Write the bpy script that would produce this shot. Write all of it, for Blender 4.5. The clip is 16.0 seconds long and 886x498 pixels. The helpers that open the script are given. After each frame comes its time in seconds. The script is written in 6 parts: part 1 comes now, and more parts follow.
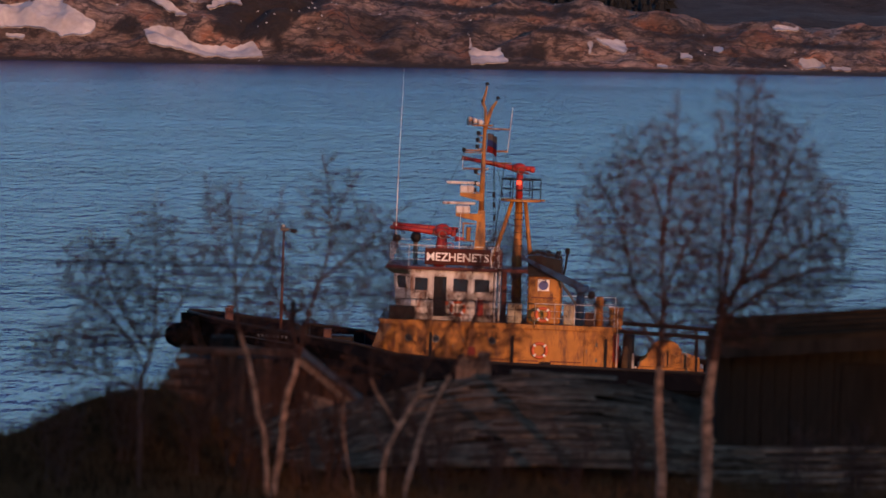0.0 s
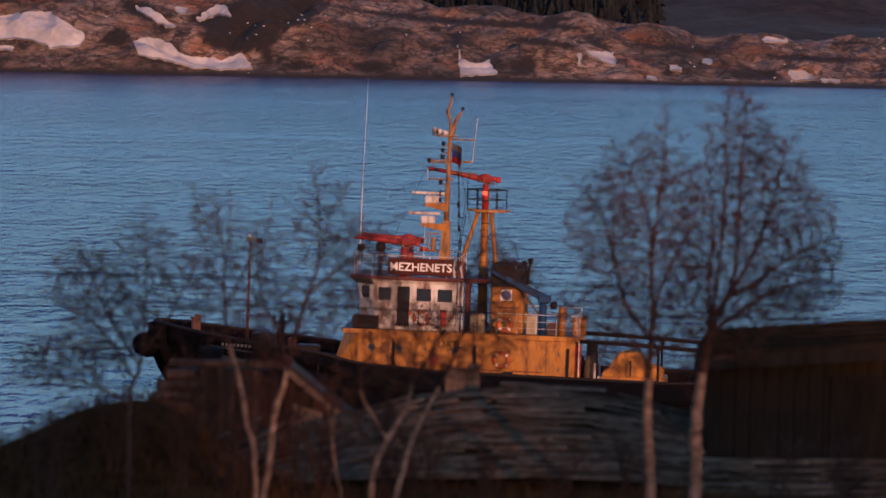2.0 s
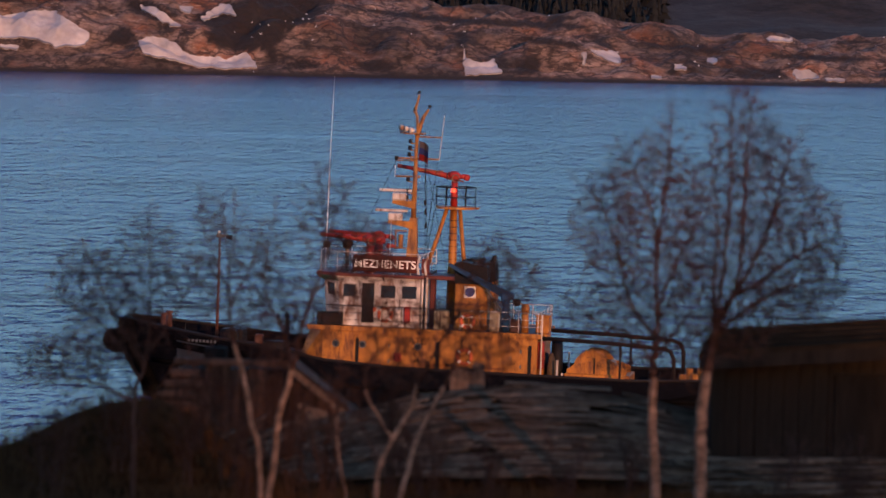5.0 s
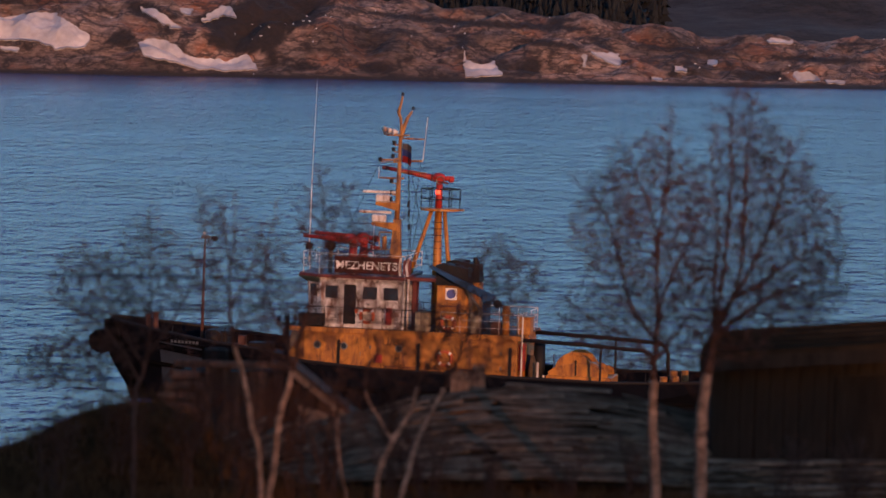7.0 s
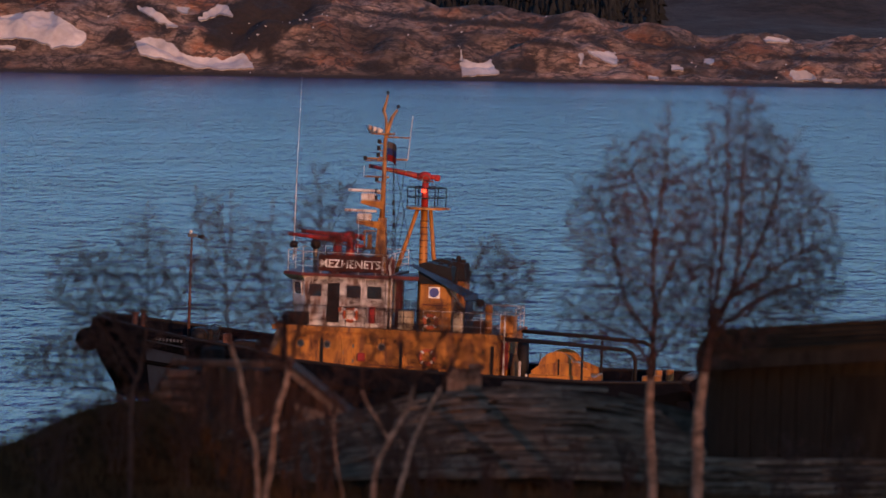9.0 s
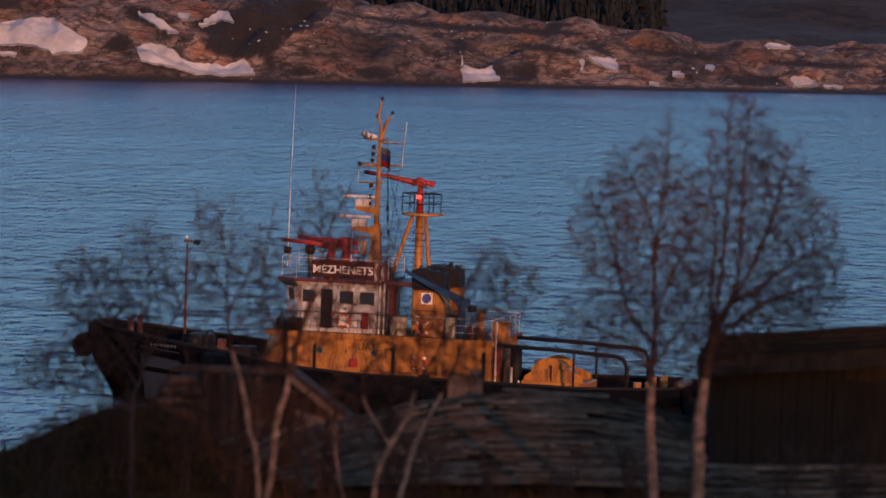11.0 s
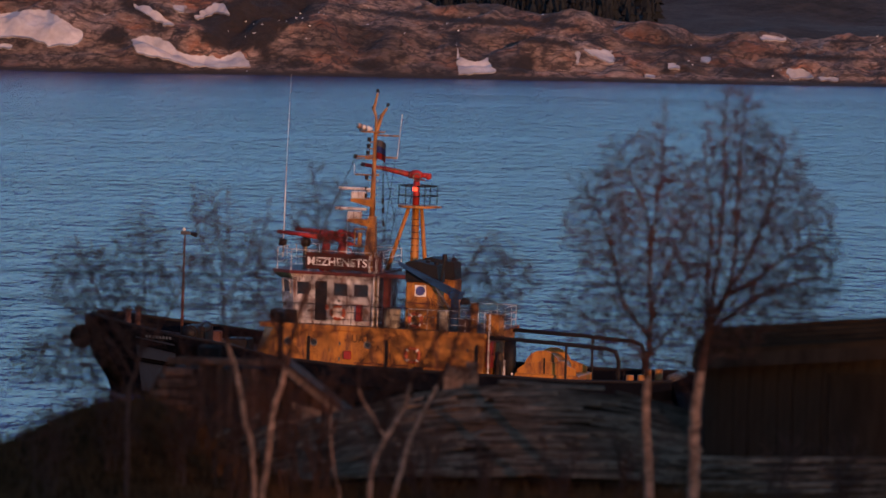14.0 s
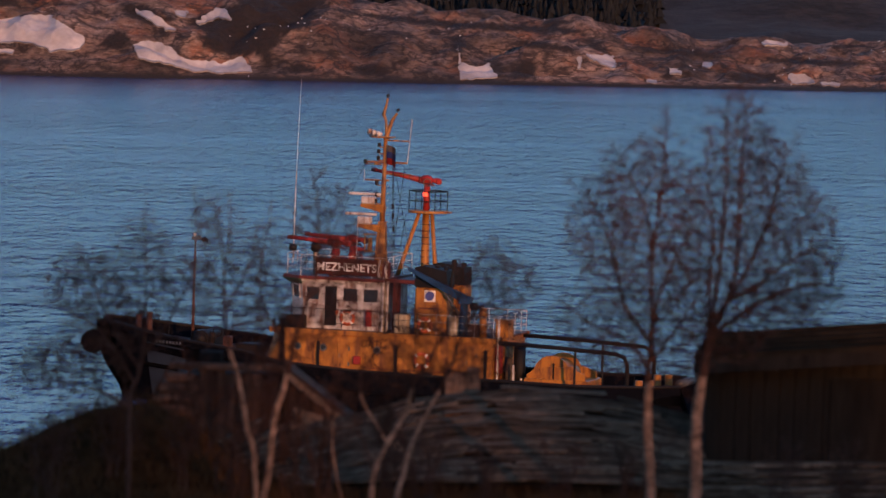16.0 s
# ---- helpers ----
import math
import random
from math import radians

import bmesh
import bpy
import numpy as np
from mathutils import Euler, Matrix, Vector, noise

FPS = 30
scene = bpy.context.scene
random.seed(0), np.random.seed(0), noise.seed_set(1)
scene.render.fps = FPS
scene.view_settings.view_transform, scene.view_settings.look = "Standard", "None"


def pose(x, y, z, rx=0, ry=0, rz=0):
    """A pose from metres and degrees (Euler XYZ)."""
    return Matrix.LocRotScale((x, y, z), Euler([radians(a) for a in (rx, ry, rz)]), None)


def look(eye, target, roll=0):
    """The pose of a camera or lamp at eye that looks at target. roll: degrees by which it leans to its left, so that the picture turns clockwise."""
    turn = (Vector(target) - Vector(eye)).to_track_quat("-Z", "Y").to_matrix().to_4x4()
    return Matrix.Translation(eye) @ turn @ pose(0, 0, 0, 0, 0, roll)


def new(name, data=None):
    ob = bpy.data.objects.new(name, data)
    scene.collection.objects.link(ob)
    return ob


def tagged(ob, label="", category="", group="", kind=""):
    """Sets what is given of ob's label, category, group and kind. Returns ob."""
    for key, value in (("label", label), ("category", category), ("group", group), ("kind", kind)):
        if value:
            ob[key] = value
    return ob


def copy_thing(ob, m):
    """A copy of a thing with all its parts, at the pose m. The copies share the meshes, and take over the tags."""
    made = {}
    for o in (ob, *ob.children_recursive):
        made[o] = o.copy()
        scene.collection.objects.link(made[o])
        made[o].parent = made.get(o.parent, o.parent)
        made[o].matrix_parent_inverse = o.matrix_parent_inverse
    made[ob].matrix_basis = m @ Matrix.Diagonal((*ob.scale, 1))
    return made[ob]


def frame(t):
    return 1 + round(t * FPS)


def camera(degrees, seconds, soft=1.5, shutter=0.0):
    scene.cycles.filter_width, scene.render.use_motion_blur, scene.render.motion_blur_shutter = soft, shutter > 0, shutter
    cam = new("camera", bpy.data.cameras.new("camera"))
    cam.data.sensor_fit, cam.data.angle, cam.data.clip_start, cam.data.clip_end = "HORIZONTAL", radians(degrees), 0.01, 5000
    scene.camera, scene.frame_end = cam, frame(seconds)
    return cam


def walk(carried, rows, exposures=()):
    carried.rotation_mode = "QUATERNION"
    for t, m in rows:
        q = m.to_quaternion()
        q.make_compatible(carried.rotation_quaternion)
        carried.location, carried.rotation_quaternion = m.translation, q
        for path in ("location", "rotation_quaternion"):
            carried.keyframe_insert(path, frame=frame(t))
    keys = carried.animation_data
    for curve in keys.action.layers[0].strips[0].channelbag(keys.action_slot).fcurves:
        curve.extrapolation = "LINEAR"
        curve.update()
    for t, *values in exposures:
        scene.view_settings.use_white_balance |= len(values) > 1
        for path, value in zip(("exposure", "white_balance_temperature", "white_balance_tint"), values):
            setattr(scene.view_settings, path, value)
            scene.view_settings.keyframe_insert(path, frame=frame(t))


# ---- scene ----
from mathutils.kdtree import KDTree

# A tug swings on its lines in a northern bay at sunset, seen over old sheds and bare birches
# with a long lens. x to the right, y away from the viewer, z up, water at z = 0.
LENS = 9.0
EYE_Z = 23.8
cam = camera(LENS, 16.0, 1.5)
cam.data.dof.use_dof = True
cam.data.dof.focus_distance = 420.0
cam.data.dof.aperture_fstop = 2.0


def aim(yaw, tilt):
    a, b = radians(yaw), radians(tilt)
    way = Vector((-math.sin(a) * math.cos(b), math.cos(a) * math.cos(b), math.sin(b)))
    return look((0, 0, EYE_Z), Vector((0, 0, EYE_Z)) + way * 100, 1.1)


CAMERA_ROWS = [(0.0, 0.1245, -3.3259), (0.5, 0.0798, -3.2560), (1.0, 0.0286, -3.2263), (1.5, 0.0, -3.2200),
    (2.0, 0.0176, -3.2031), (2.5, 0.0291, -3.2033), (3.0, 0.0348, -3.2034), (3.5, 0.0347, -3.2092),
    (4.0, 0.0516, -3.2267), (6.5, 0.0697, -3.1868), (7.0, 0.0696, -3.1926), (7.5, 0.0638, -3.1925),
    (8.0, 0.0583, -3.1809), (8.5, 0.0467, -3.1864), (9.0, 0.0348, -3.2034), (9.5, 0.0347, -3.2092),
    (12.0, 0.0511, -3.1059), (12.5, 0.0309, -3.1113), (13.0, 0.0131, -3.1368), (13.5, 0.0118, -3.2030),
    (14.0, 0.0, -3.2200), (14.5, -0.0029, -3.2199), (15.0, 0.0003, -3.2027), (15.5, 0.0122, -3.1857),
    (16.0, 0.0182, -3.1686)]
walk(cam, [(t, aim(a, b)) for t, a, b in CAMERA_ROWS], [(0.0, 0.93, 5900, 16), (1.0, 1.02, 5900, 16), (2.0, 1.12, 5900, 16), (4.0, 1.15, 5900, 16), (7.0, 1.07, 5900, 16),
     (9.5, 1.02, 5900, 16), (12.0, 0.98, 5900, 16), (16.0, 0.98, 5900, 16)])

# ---- light: a low sun behind the viewer, a clear evening sky ----
SUN_UP, SUN_SIDE = 6.0, 20.0          # degrees above the horizon, degrees to the right of straight behind
world = bpy.data.worlds.new("world")
scene.world = world
world.use_nodes = True
wn = world.node_tree.nodes
sky = wn.new("ShaderNodeTexSky")
sky.sky_type = "NISHITA"
sky.sun_disc = False
sky.sun_elevation = radians(SUN_UP)
sky.sun_rotation = radians(180 - SUN_SIDE)
sky.air_density, sky.dust_density, sky.ozone_density = 1.0, 0.5, 3.2
wn["Background"].inputs["Strength"].default_value = 0.145
world.node_tree.links.new(sky.outputs[0], wn["Background"].inputs["Color"])
sun = new("sun", bpy.data.lights.new("sun", "SUN"))
sun.data.energy, sun.data.angle, sun.data.color = 2.1, radians(0.5), (1.0, 0.40, 0.13)
a, e = radians(SUN_SIDE), radians(SUN_UP)
sun.matrix_world = look((math.sin(a) * math.cos(e) * 50, -math.cos(a) * math.cos(e) * 50, math.sin(e) * 50 + 60), (0, 0, 60))


# ---- materials ----
def nodes_of(name):
    m = bpy.data.materials.new(name)
    m.use_nodes = True
    nt = m.node_tree
    return m, nt, nt.nodes["Principled BSDF"]


def ramp(nt, src, lo, hi, c0, c1):
    r = nt.nodes.new("ShaderNodeValToRGB")
    r.color_ramp.elements[0].position, r.color_ramp.elements[1].position = lo, hi
    r.color_ramp.elements[0].color, r.color_ramp.elements[1].color = (*c0, 1), (*c1, 1)
    nt.links.new(src, r.inputs[0])
    return r.outputs[0]


def noise_tex(nt, scale, detail=5, stretch=None, rough=0.6, coords="Object"):
    tc = nt.nodes.new("ShaderNodeTexCoord")
    out = tc.outputs[coords]
    if stretch:
        mp = nt.nodes.new("ShaderNodeMapping")
        mp.inputs["Scale"].default_value = stretch
        nt.links.new(out, mp.inputs[0])
        out = mp.outputs[0]
    n = nt.nodes.new("ShaderNodeTexNoise")
    n.inputs["Scale"].default_value, n.inputs["Detail"].default_value, n.inputs["Roughness"].default_value = scale, detail, rough
    nt.links.new(out, n.inputs["Vector"])
    return n.outputs["Fac"]


def mix(nt, fac, c0, c1, blend="MIX"):
    x = nt.nodes.new("ShaderNodeMix")
    x.data_type, x.blend_type = "RGBA", blend
    if isinstance(fac, float):
        x.inputs[0].default_value = fac
    else:
        nt.links.new(fac, x.inputs[0])
    for i, c in ((6, c0), (7, c1)):
        if isinstance(c, tuple):
            x.inputs[i].default_value = (*c, 1)
        else:
            nt.links.new(c, x.inputs[i])
    return x.outputs[2]


def bump(nt, bsdf, src, strength, dist):
    b = nt.nodes.new("ShaderNodeBump")
    b.inputs["Strength"].default_value, b.inputs["Distance"].default_value = strength, dist
    nt.links.new(src, b.inputs["Height"])
    nt.links.new(b.outputs[0], bsdf.inputs["Normal"])


def painted(name, c, worn, rough=0.5, wear=0.5, metal=0.0, stain=(1.3, 1.3, 0.35), scale=2.2, spec=0.4):
    """Painted steel: broad fading, rust and grime that runs downwards, fine unevenness."""
    m, nt, b = nodes_of(name)
    broad = noise_tex(nt, 0.9, 4)
    runs = noise_tex(nt, scale, 7, stain, 0.68)
    dark = tuple(v * 0.62 for v in c)
    col = mix(nt, ramp(nt, broad, 0.35, 0.7, (0, 0, 0), (1, 1, 1)), c, dark)
    col = mix(nt, ramp(nt, runs, 0.62 - 0.14 * wear, 0.8 - 0.14 * wear, (0, 0, 0), (1, 1, 1)), col, worn)
    nt.links.new(col, b.inputs["Base Color"])
    b.inputs["Roughness"].default_value, b.inputs["Metallic"].default_value = rough, metal
    b.inputs["Specular IOR Level"].default_value = spec
    bump(nt, b, noise_tex(nt, 6, 4), 0.25, 0.03)
    return m


def plain(name, c0, c1, scale, rough=0.7, bumps=0.4, dist=0.02, stretch=None, metal=0.0, island=False, spec=0.06):
    m, nt, b = nodes_of(name)
    col = ramp(nt, noise_tex(nt, scale, 7, stretch), 0.3, 0.7, c0, c1)
    coarse = ramp(nt, noise_tex(nt, scale * 0.17, 3, stretch), 0.3, 0.75, (0.6, 0.6, 0.6), (1.15, 1.15, 1.15))
    col = mix(nt, 1.0, col, coarse, "MULTIPLY")
    if island:
        g = nt.nodes.new("ShaderNodeObjectInfo")
        col = mix(nt, 1.0, col, ramp(nt, g.outputs["Random"], 0.0, 1.0, (0.4, 0.39, 0.38), (1.3, 1.3, 1.3)), "MULTIPLY")
    nt.links.new(col, b.inputs["Base Color"])
    b.inputs["Roughness"].default_value, b.inputs["Metallic"].default_value = rough, metal
    b.inputs["Specular IOR Level"].default_value = spec
    bump(nt, b, noise_tex(nt, scale * 2.5, 5, stretch), bumps, dist)
    return m


YELLOW = painted("yellow_paint", (0.37, 0.152, 0.014), (0.11, 0.038, 0.012), 0.5, 1.05)
MAST = painted("mast_paint", (0.33, 0.15, 0.03), (0.085, 0.035, 0.018), 0.5, 1.2)
WHITE = painted("white_paint", (0.60, 0.57, 0.55), (0.16, 0.08, 0.055), 0.5, 1.05)
RED = painted("red_paint", (0.30, 0.018, 0.013), (0.07, 0.014, 0.012), 0.55, 0.8)
MAROON = painted("dark_red_paint", (0.10, 0.016, 0.014), (0.035, 0.013, 0.011), 0.6, 0.4)
BLUE = painted("blue_paint", (0.014, 0.050, 0.125), (0.03, 0.025, 0.025), 0.6, 0.3, spec=0.15)
HULL = painted("hull_paint", (0.0042, 0.005, 0.008), (0.007, 0.006, 0.007), 0.85, 0.1, spec=0.005)
EMBLEM = painted("emblem_blue", (0.06, 0.075, 0.26), (0.05, 0.05, 0.10), 0.5, 0.3)
# grey of the reflected water and sky on the bow flare
BOW_REFLECTION = painted("bow_reflection_grey", (0.026, 0.036, 0.052), (0.012, 0.013, 0.016), 0.5, 0.5)
BLACK = painted("black_paint", (0.008, 0.008, 0.010), (0.025, 0.014, 0.010), 0.65, 0.2, spec=0.2)
DECK = painted("deck_paint", (0.085, 0.034, 0.024), (0.03, 0.016, 0.012), 0.7, 0.6)
GREEN = painted("green_paint", (0.05, 0.09, 0.06), (0.05, 0.03, 0.02), 0.6, 0.4)
ORANGE = painted("orange_plastic", (0.50, 0.10, 0.03), (0.28, 0.09, 0.04), 0.6, 0.5)
RUBBER = plain("rubber", (0.0022, 0.0023, 0.0025), (0.005, 0.005, 0.0055), 5, 0.95, 0.6, 0.05, spec=0.0)
CANVAS = plain("canvas", (0.30, 0.25, 0.17), (0.42, 0.36, 0.26), 4, 0.9)
LETTER = plain("white_letters", (0.75, 0.74, 0.70), (0.82, 0.80, 0.78), 5, 0.6)
LETTER_DARK = plain("brown_letters", (0.10, 0.05, 0.02), (0.16, 0.08, 0.03), 5, 0.6)
SIGN = plain("sign_board", (0.05, 0.016, 0.013), (0.085, 0.024, 0.018), 3, 0.6)
# white cloth far below white: shade and grime put into its colour
FLAG_W = plain("flag_white_dimmed", (0.05, 0.046, 0.05), (0.08, 0.075, 0.08), 6, 0.9)
FLAG_B = plain("flag_blue", (0.012, 0.022, 0.09), (0.02, 0.035, 0.13), 6, 0.9)
FLAG_R = plain("flag_red", (0.13, 0.010, 0.010), (0.18, 0.015, 0.014), 6, 0.9)
STEEL = plain("dull_steel", (0.10, 0.10, 0.10), (0.2, 0.19, 0.18), 5, 0.5, 0.2, 0.01, None, 0.6)
BARK = plain("birch_bark", (0.035, 0.021, 0.015), (0.42, 0.25, 0.17), 5.0, 0.85, 0.6, 0.02, (1, 1, 1.6))
TWIG = plain("birch_twig", (0.036, 0.019, 0.014), (0.085, 0.043, 0.033), 4.0, 0.8)
LIMB = plain("birch_limb", (0.042, 0.022, 0.017), (0.105, 0.053, 0.040), 4.0, 0.8, 0.5, 0.02, (1, 1, 3))
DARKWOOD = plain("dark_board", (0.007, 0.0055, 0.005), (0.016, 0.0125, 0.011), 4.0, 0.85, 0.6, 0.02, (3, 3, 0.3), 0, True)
SHEDWOOD = plain("shed_board", (0.016, 0.012, 0.009), (0.034, 0.025, 0.019), 3.0, 0.9, 0.6, 0.02, (3, 3, 0.4))
BROWNWOOD = plain("brown_board", (0.035, 0.017, 0.010), (0.22, 0.10, 0.06), 2.0, 0.85, 0.6, 0.02, (3, 3, 0.4), 0, True)
FELT = plain("roofing_felt", (0.015, 0.0105, 0.0066), (0.042, 0.028, 0.0165), 2.0, 1.0, 0.8, 0.04, spec=0.0)
# foliage darker than its own tone: the forest's shadow is in this colour
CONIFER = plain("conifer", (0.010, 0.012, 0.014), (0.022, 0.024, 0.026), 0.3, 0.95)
SNOW = plain("snow", (0.40, 0.365, 0.36), (0.52, 0.475, 0.465), 0.8, 0.6, 0.5, 0.12)
GRASS = plain("dry_grass", (0.04, 0.020, 0.009), (0.12, 0.06, 0.028), 2.0, 0.9)
PALEWOOD = plain("pale_board", (0.16, 0.09, 0.055), (0.34, 0.20, 0.13), 4.0, 0.85, 0.6, 0.02)
LOGWOOD = plain("log_wall", (0.05, 0.022, 0.013), (0.34, 0.15, 0.088), 5.0, 0.9, 0.6, 0.02, (0.4, 3, 3))
ROPE = plain("old_rope", (0.06, 0.042, 0.028), (0.12, 0.085, 0.055), 6.0, 0.9)
BIRD = plain("white_feathers", (0.75, 0.75, 0.75), (0.85, 0.85, 0.85), 4, 0.8)
CABLE = plain("cable", (0.012, 0.012, 0.013), (0.02, 0.02, 0.022), 9, 0.7)


def make_roof_board():
    """Old roof board: dark brown wood with grey weathered patches along the grain."""
    m, nt, b = nodes_of("grey_board")
    col = ramp(nt, noise_tex(nt, 2.2, 7, (0.6, 3, 3), 0.62), 0.42, 0.64, (0.034, 0.018, 0.010), (0.30, 0.19, 0.12))
    info = nt.nodes.new("ShaderNodeObjectInfo")
    col = mix(nt, 1.0, col, ramp(nt, info.outputs["Random"], 0.0, 1.0, (0.55, 0.50, 0.47), (1.12, 1.12, 1.12)), "MULTIPLY")
    nt.links.new(col, b.inputs["Base Color"])
    b.inputs["Roughness"].default_value, b.inputs["Specular IOR Level"].default_value = 1.0, 0.0
    bump(nt, b, noise_tex(nt, 12, 5, (0.3, 3, 3)), 0.5, 0.02)
    return m


def make_glass():
    m, nt, b = nodes_of("window_glass")
    b.inputs["Base Color"].default_value = (0.022, 0.030, 0.038, 1)
    b.inputs["Roughness"].default_value = 0.04
    b.inputs["Specular IOR Level"].default_value = 0.8
    bump(nt, b, noise_tex(nt, 2.0, 2), 0.06, 0.02)
    return m


def make_glow():
    m, nt, b = nodes_of("lamp_glow")
    b.inputs["Base Color"].default_value = (0.8, 0.05, 0.02, 1)
    b.inputs["Emission Color"].default_value = (1.0, 0.06, 0.02, 1)
    b.inputs["Emission Strength"].default_value = 1.2
    return m


def make_water():
    m, nt, b = nodes_of("sea_water")
    b.inputs["Base Color"].default_value = (0.044, 0.044, 0.118, 1)
    b.inputs["IOR"].default_value = 1.33
    b.inputs["Roughness"].default_value = 0.22
    waves = noise_tex(nt, 0.13, 4, (2.6, 0.9, 1.0), 0.52)
    chop = noise_tex(nt, 0.58, 3, (1.15, 0.52, 1.0), 0.55)
    calm = ramp(nt, noise_tex(nt, 0.030, 4, (0.16, 1.0, 1.0), 0.6), 0.36, 0.64, (0.42, 0.42, 0.42), (1.1, 1.1, 1.1))
    both = nt.nodes.new("ShaderNodeMath")
    both.operation = "MULTIPLY_ADD"
    nt.links.new(chop, both.inputs[0])
    both.inputs[1].default_value = 0.55
    nt.links.new(waves, both.inputs[2])
    level = nt.nodes.new("ShaderNodeMath")
    level.operation = "SUBTRACT"
    nt.links.new(both.outputs[0], level.inputs[0])
    level.inputs[1].default_value = 0.775
    mul = nt.nodes.new("ShaderNodeMath")
    mul.operation = "MULTIPLY"
    nt.links.new(level.outputs[0], mul.inputs[0])
    nt.links.new(calm, mul.inputs[1])
    bump(nt, b, mul.outputs[0], 1.0, 9.5)
    return m


def make_rock():
    """Granite: warm grey faces, rust-red patches, dark cracks and brown heath on the flatter tops."""
    m, nt, b = nodes_of("shore_rock")
    grain = noise_tex(nt, 0.45, 9, (1, 1, 1.8), 0.74)
    col = ramp(nt, grain, 0.36, 0.64, (0.05, 0.031, 0.024), (0.41, 0.275, 0.21))
    col = mix(nt, ramp(nt, noise_tex(nt, 0.11, 5), 0.5, 0.66, (0, 0, 0), (1, 1, 1)), col, (0.26, 0.10, 0.048))
    col = mix(nt, ramp(nt, noise_tex(nt, 0.7, 6, (0.5, 1, 2.4), 0.7), 0.50, 0.60, (0, 0, 0), (0.5, 0.5, 0.5)), col, (0.05, 0.03, 0.024))
    vo = nt.nodes.new("ShaderNodeTexVoronoi")
    vo.feature = "DISTANCE_TO_EDGE"
    vo.inputs["Scale"].default_value = 0.24
    mp = nt.nodes.new("ShaderNodeMapping")
    mp.inputs["Scale"].default_value = (0.45, 0.7, 2.0)
    mp.inputs["Rotation"].default_value = (0.0, 0.35, 0.0)
    wob = nt.nodes.new("ShaderNodeVectorMath")
    wob.operation = "ADD"
    nz = nt.nodes.new("ShaderNodeTexNoise")
    nz.inputs["Scale"].default_value, nz.inputs["Detail"].default_value = 0.35, 5
    tc2 = nt.nodes.new("ShaderNodeTexCoord")
    nt.links.new(tc2.outputs["Object"], nz.inputs["Vector"])
    sc = nt.nodes.new("ShaderNodeVectorMath")
    sc.operation = "SCALE"
    sc.inputs["Scale"].default_value = 5.0
    nt.links.new(nz.outputs["Color"], sc.inputs[0])
    nt.links.new(tc2.outputs["Object"], wob.inputs[0])
    nt.links.new(sc.outputs[0], wob.inputs[1])
    nt.links.new(wob.outputs[0], mp.inputs[0])
    nt.links.new(mp.outputs[0], vo.inputs["Vector"])
    col = mix(nt, ramp(nt, vo.outputs["Distance"], 0.015, 0.10, (0.85, 0.85, 0.85), (0, 0, 0)), col, (0.03, 0.018, 0.015))
    col = mix(nt, ramp(nt, noise_tex(nt, 1.1, 5, (0.35, 1, 2.6), 0.65), 0.58, 0.68, (0, 0, 0), (0.8, 0.8, 0.8)), col, (0.50, 0.36, 0.28))
    heath = ramp(nt, noise_tex(nt, 0.075, 7, (1, 1.4, 1.6), 0.66), 0.56, 0.63, (0, 0, 0), (1, 1, 1))
    broad = ramp(nt, noise_tex(nt, 0.055, 4, (1, 1, 1.5), 0.6), 0.36, 0.64, (0.28, 0.27, 0.27), (1.45, 1.40, 1.36))
    col = mix(nt, 1.0, col, broad, "MULTIPLY")
    col = mix(nt, heath, col, (0.020, 0.012, 0.010))
    at = nt.nodes.new("ShaderNodeAttribute")
    at.attribute_name = "heath"
    tuft = ramp(nt, noise_tex(nt, 1.1, 6, None, 0.7), 0.35, 0.65, (0.008, 0.005, 0.005), (0.028, 0.015, 0.011))
    col = mix(nt, at.outputs["Fac"], col, tuft)
    sep = nt.nodes.new("ShaderNodeSeparateXYZ")
    nt.links.new(nt.nodes.new("ShaderNodeTexCoord").outputs["Object"], sep.inputs[0])
    wet = ramp(nt, sep.outputs["Z"], 0.35, 0.9, (1, 1, 1), (0, 0, 0))
    col = mix(nt, wet, col, (0.018, 0.013, 0.012))
    nt.links.new(col, b.inputs["Base Color"])
    b.inputs["Roughness"].default_value = 0.9
    bump(nt, b, noise_tex(nt, 0.8, 8, None, 0.75), 1.0, 1.1)
    return m


def make_hill():
    m, nt, b = nodes_of("far_hillside")
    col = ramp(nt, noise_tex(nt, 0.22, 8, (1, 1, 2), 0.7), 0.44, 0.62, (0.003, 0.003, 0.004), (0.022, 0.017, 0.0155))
    nt.links.new(col, b.inputs["Base Color"])
    b.inputs["Roughness"].default_value = 1.0
    bump(nt, b, noise_tex(nt, 0.5, 6), 0.8, 0.6)
    return m


def make_ground():
    m, nt, b = nodes_of("withered_ground")
    col = ramp(nt, noise_tex(nt, 1.4, 8, None, 0.7), 0.3, 0.72, (0.020, 0.009, 0.004), (0.075, 0.032, 0.013))
    col = mix(nt, ramp(nt, noise_tex(nt, 0.16, 4), 0.45, 0.65, (0, 0, 0), (1, 1, 1)), col, (0.018, 0.010, 0.005))
    nt.links.new(col, b.inputs["Base Color"])
    b.inputs["Roughness"].default_value = 1.0
    b.inputs["Specular IOR Level"].default_value = 0.0
    bump(nt, b, noise_tex(nt, 5, 6), 0.9, 0.12)
    return m


GREYWOOD = make_roof_board()
GLASS, GLOW, WATER, ROCK, HILL, GROUND = make_glass(), make_glow(), make_water(), make_rock(), make_hill(), make_ground()


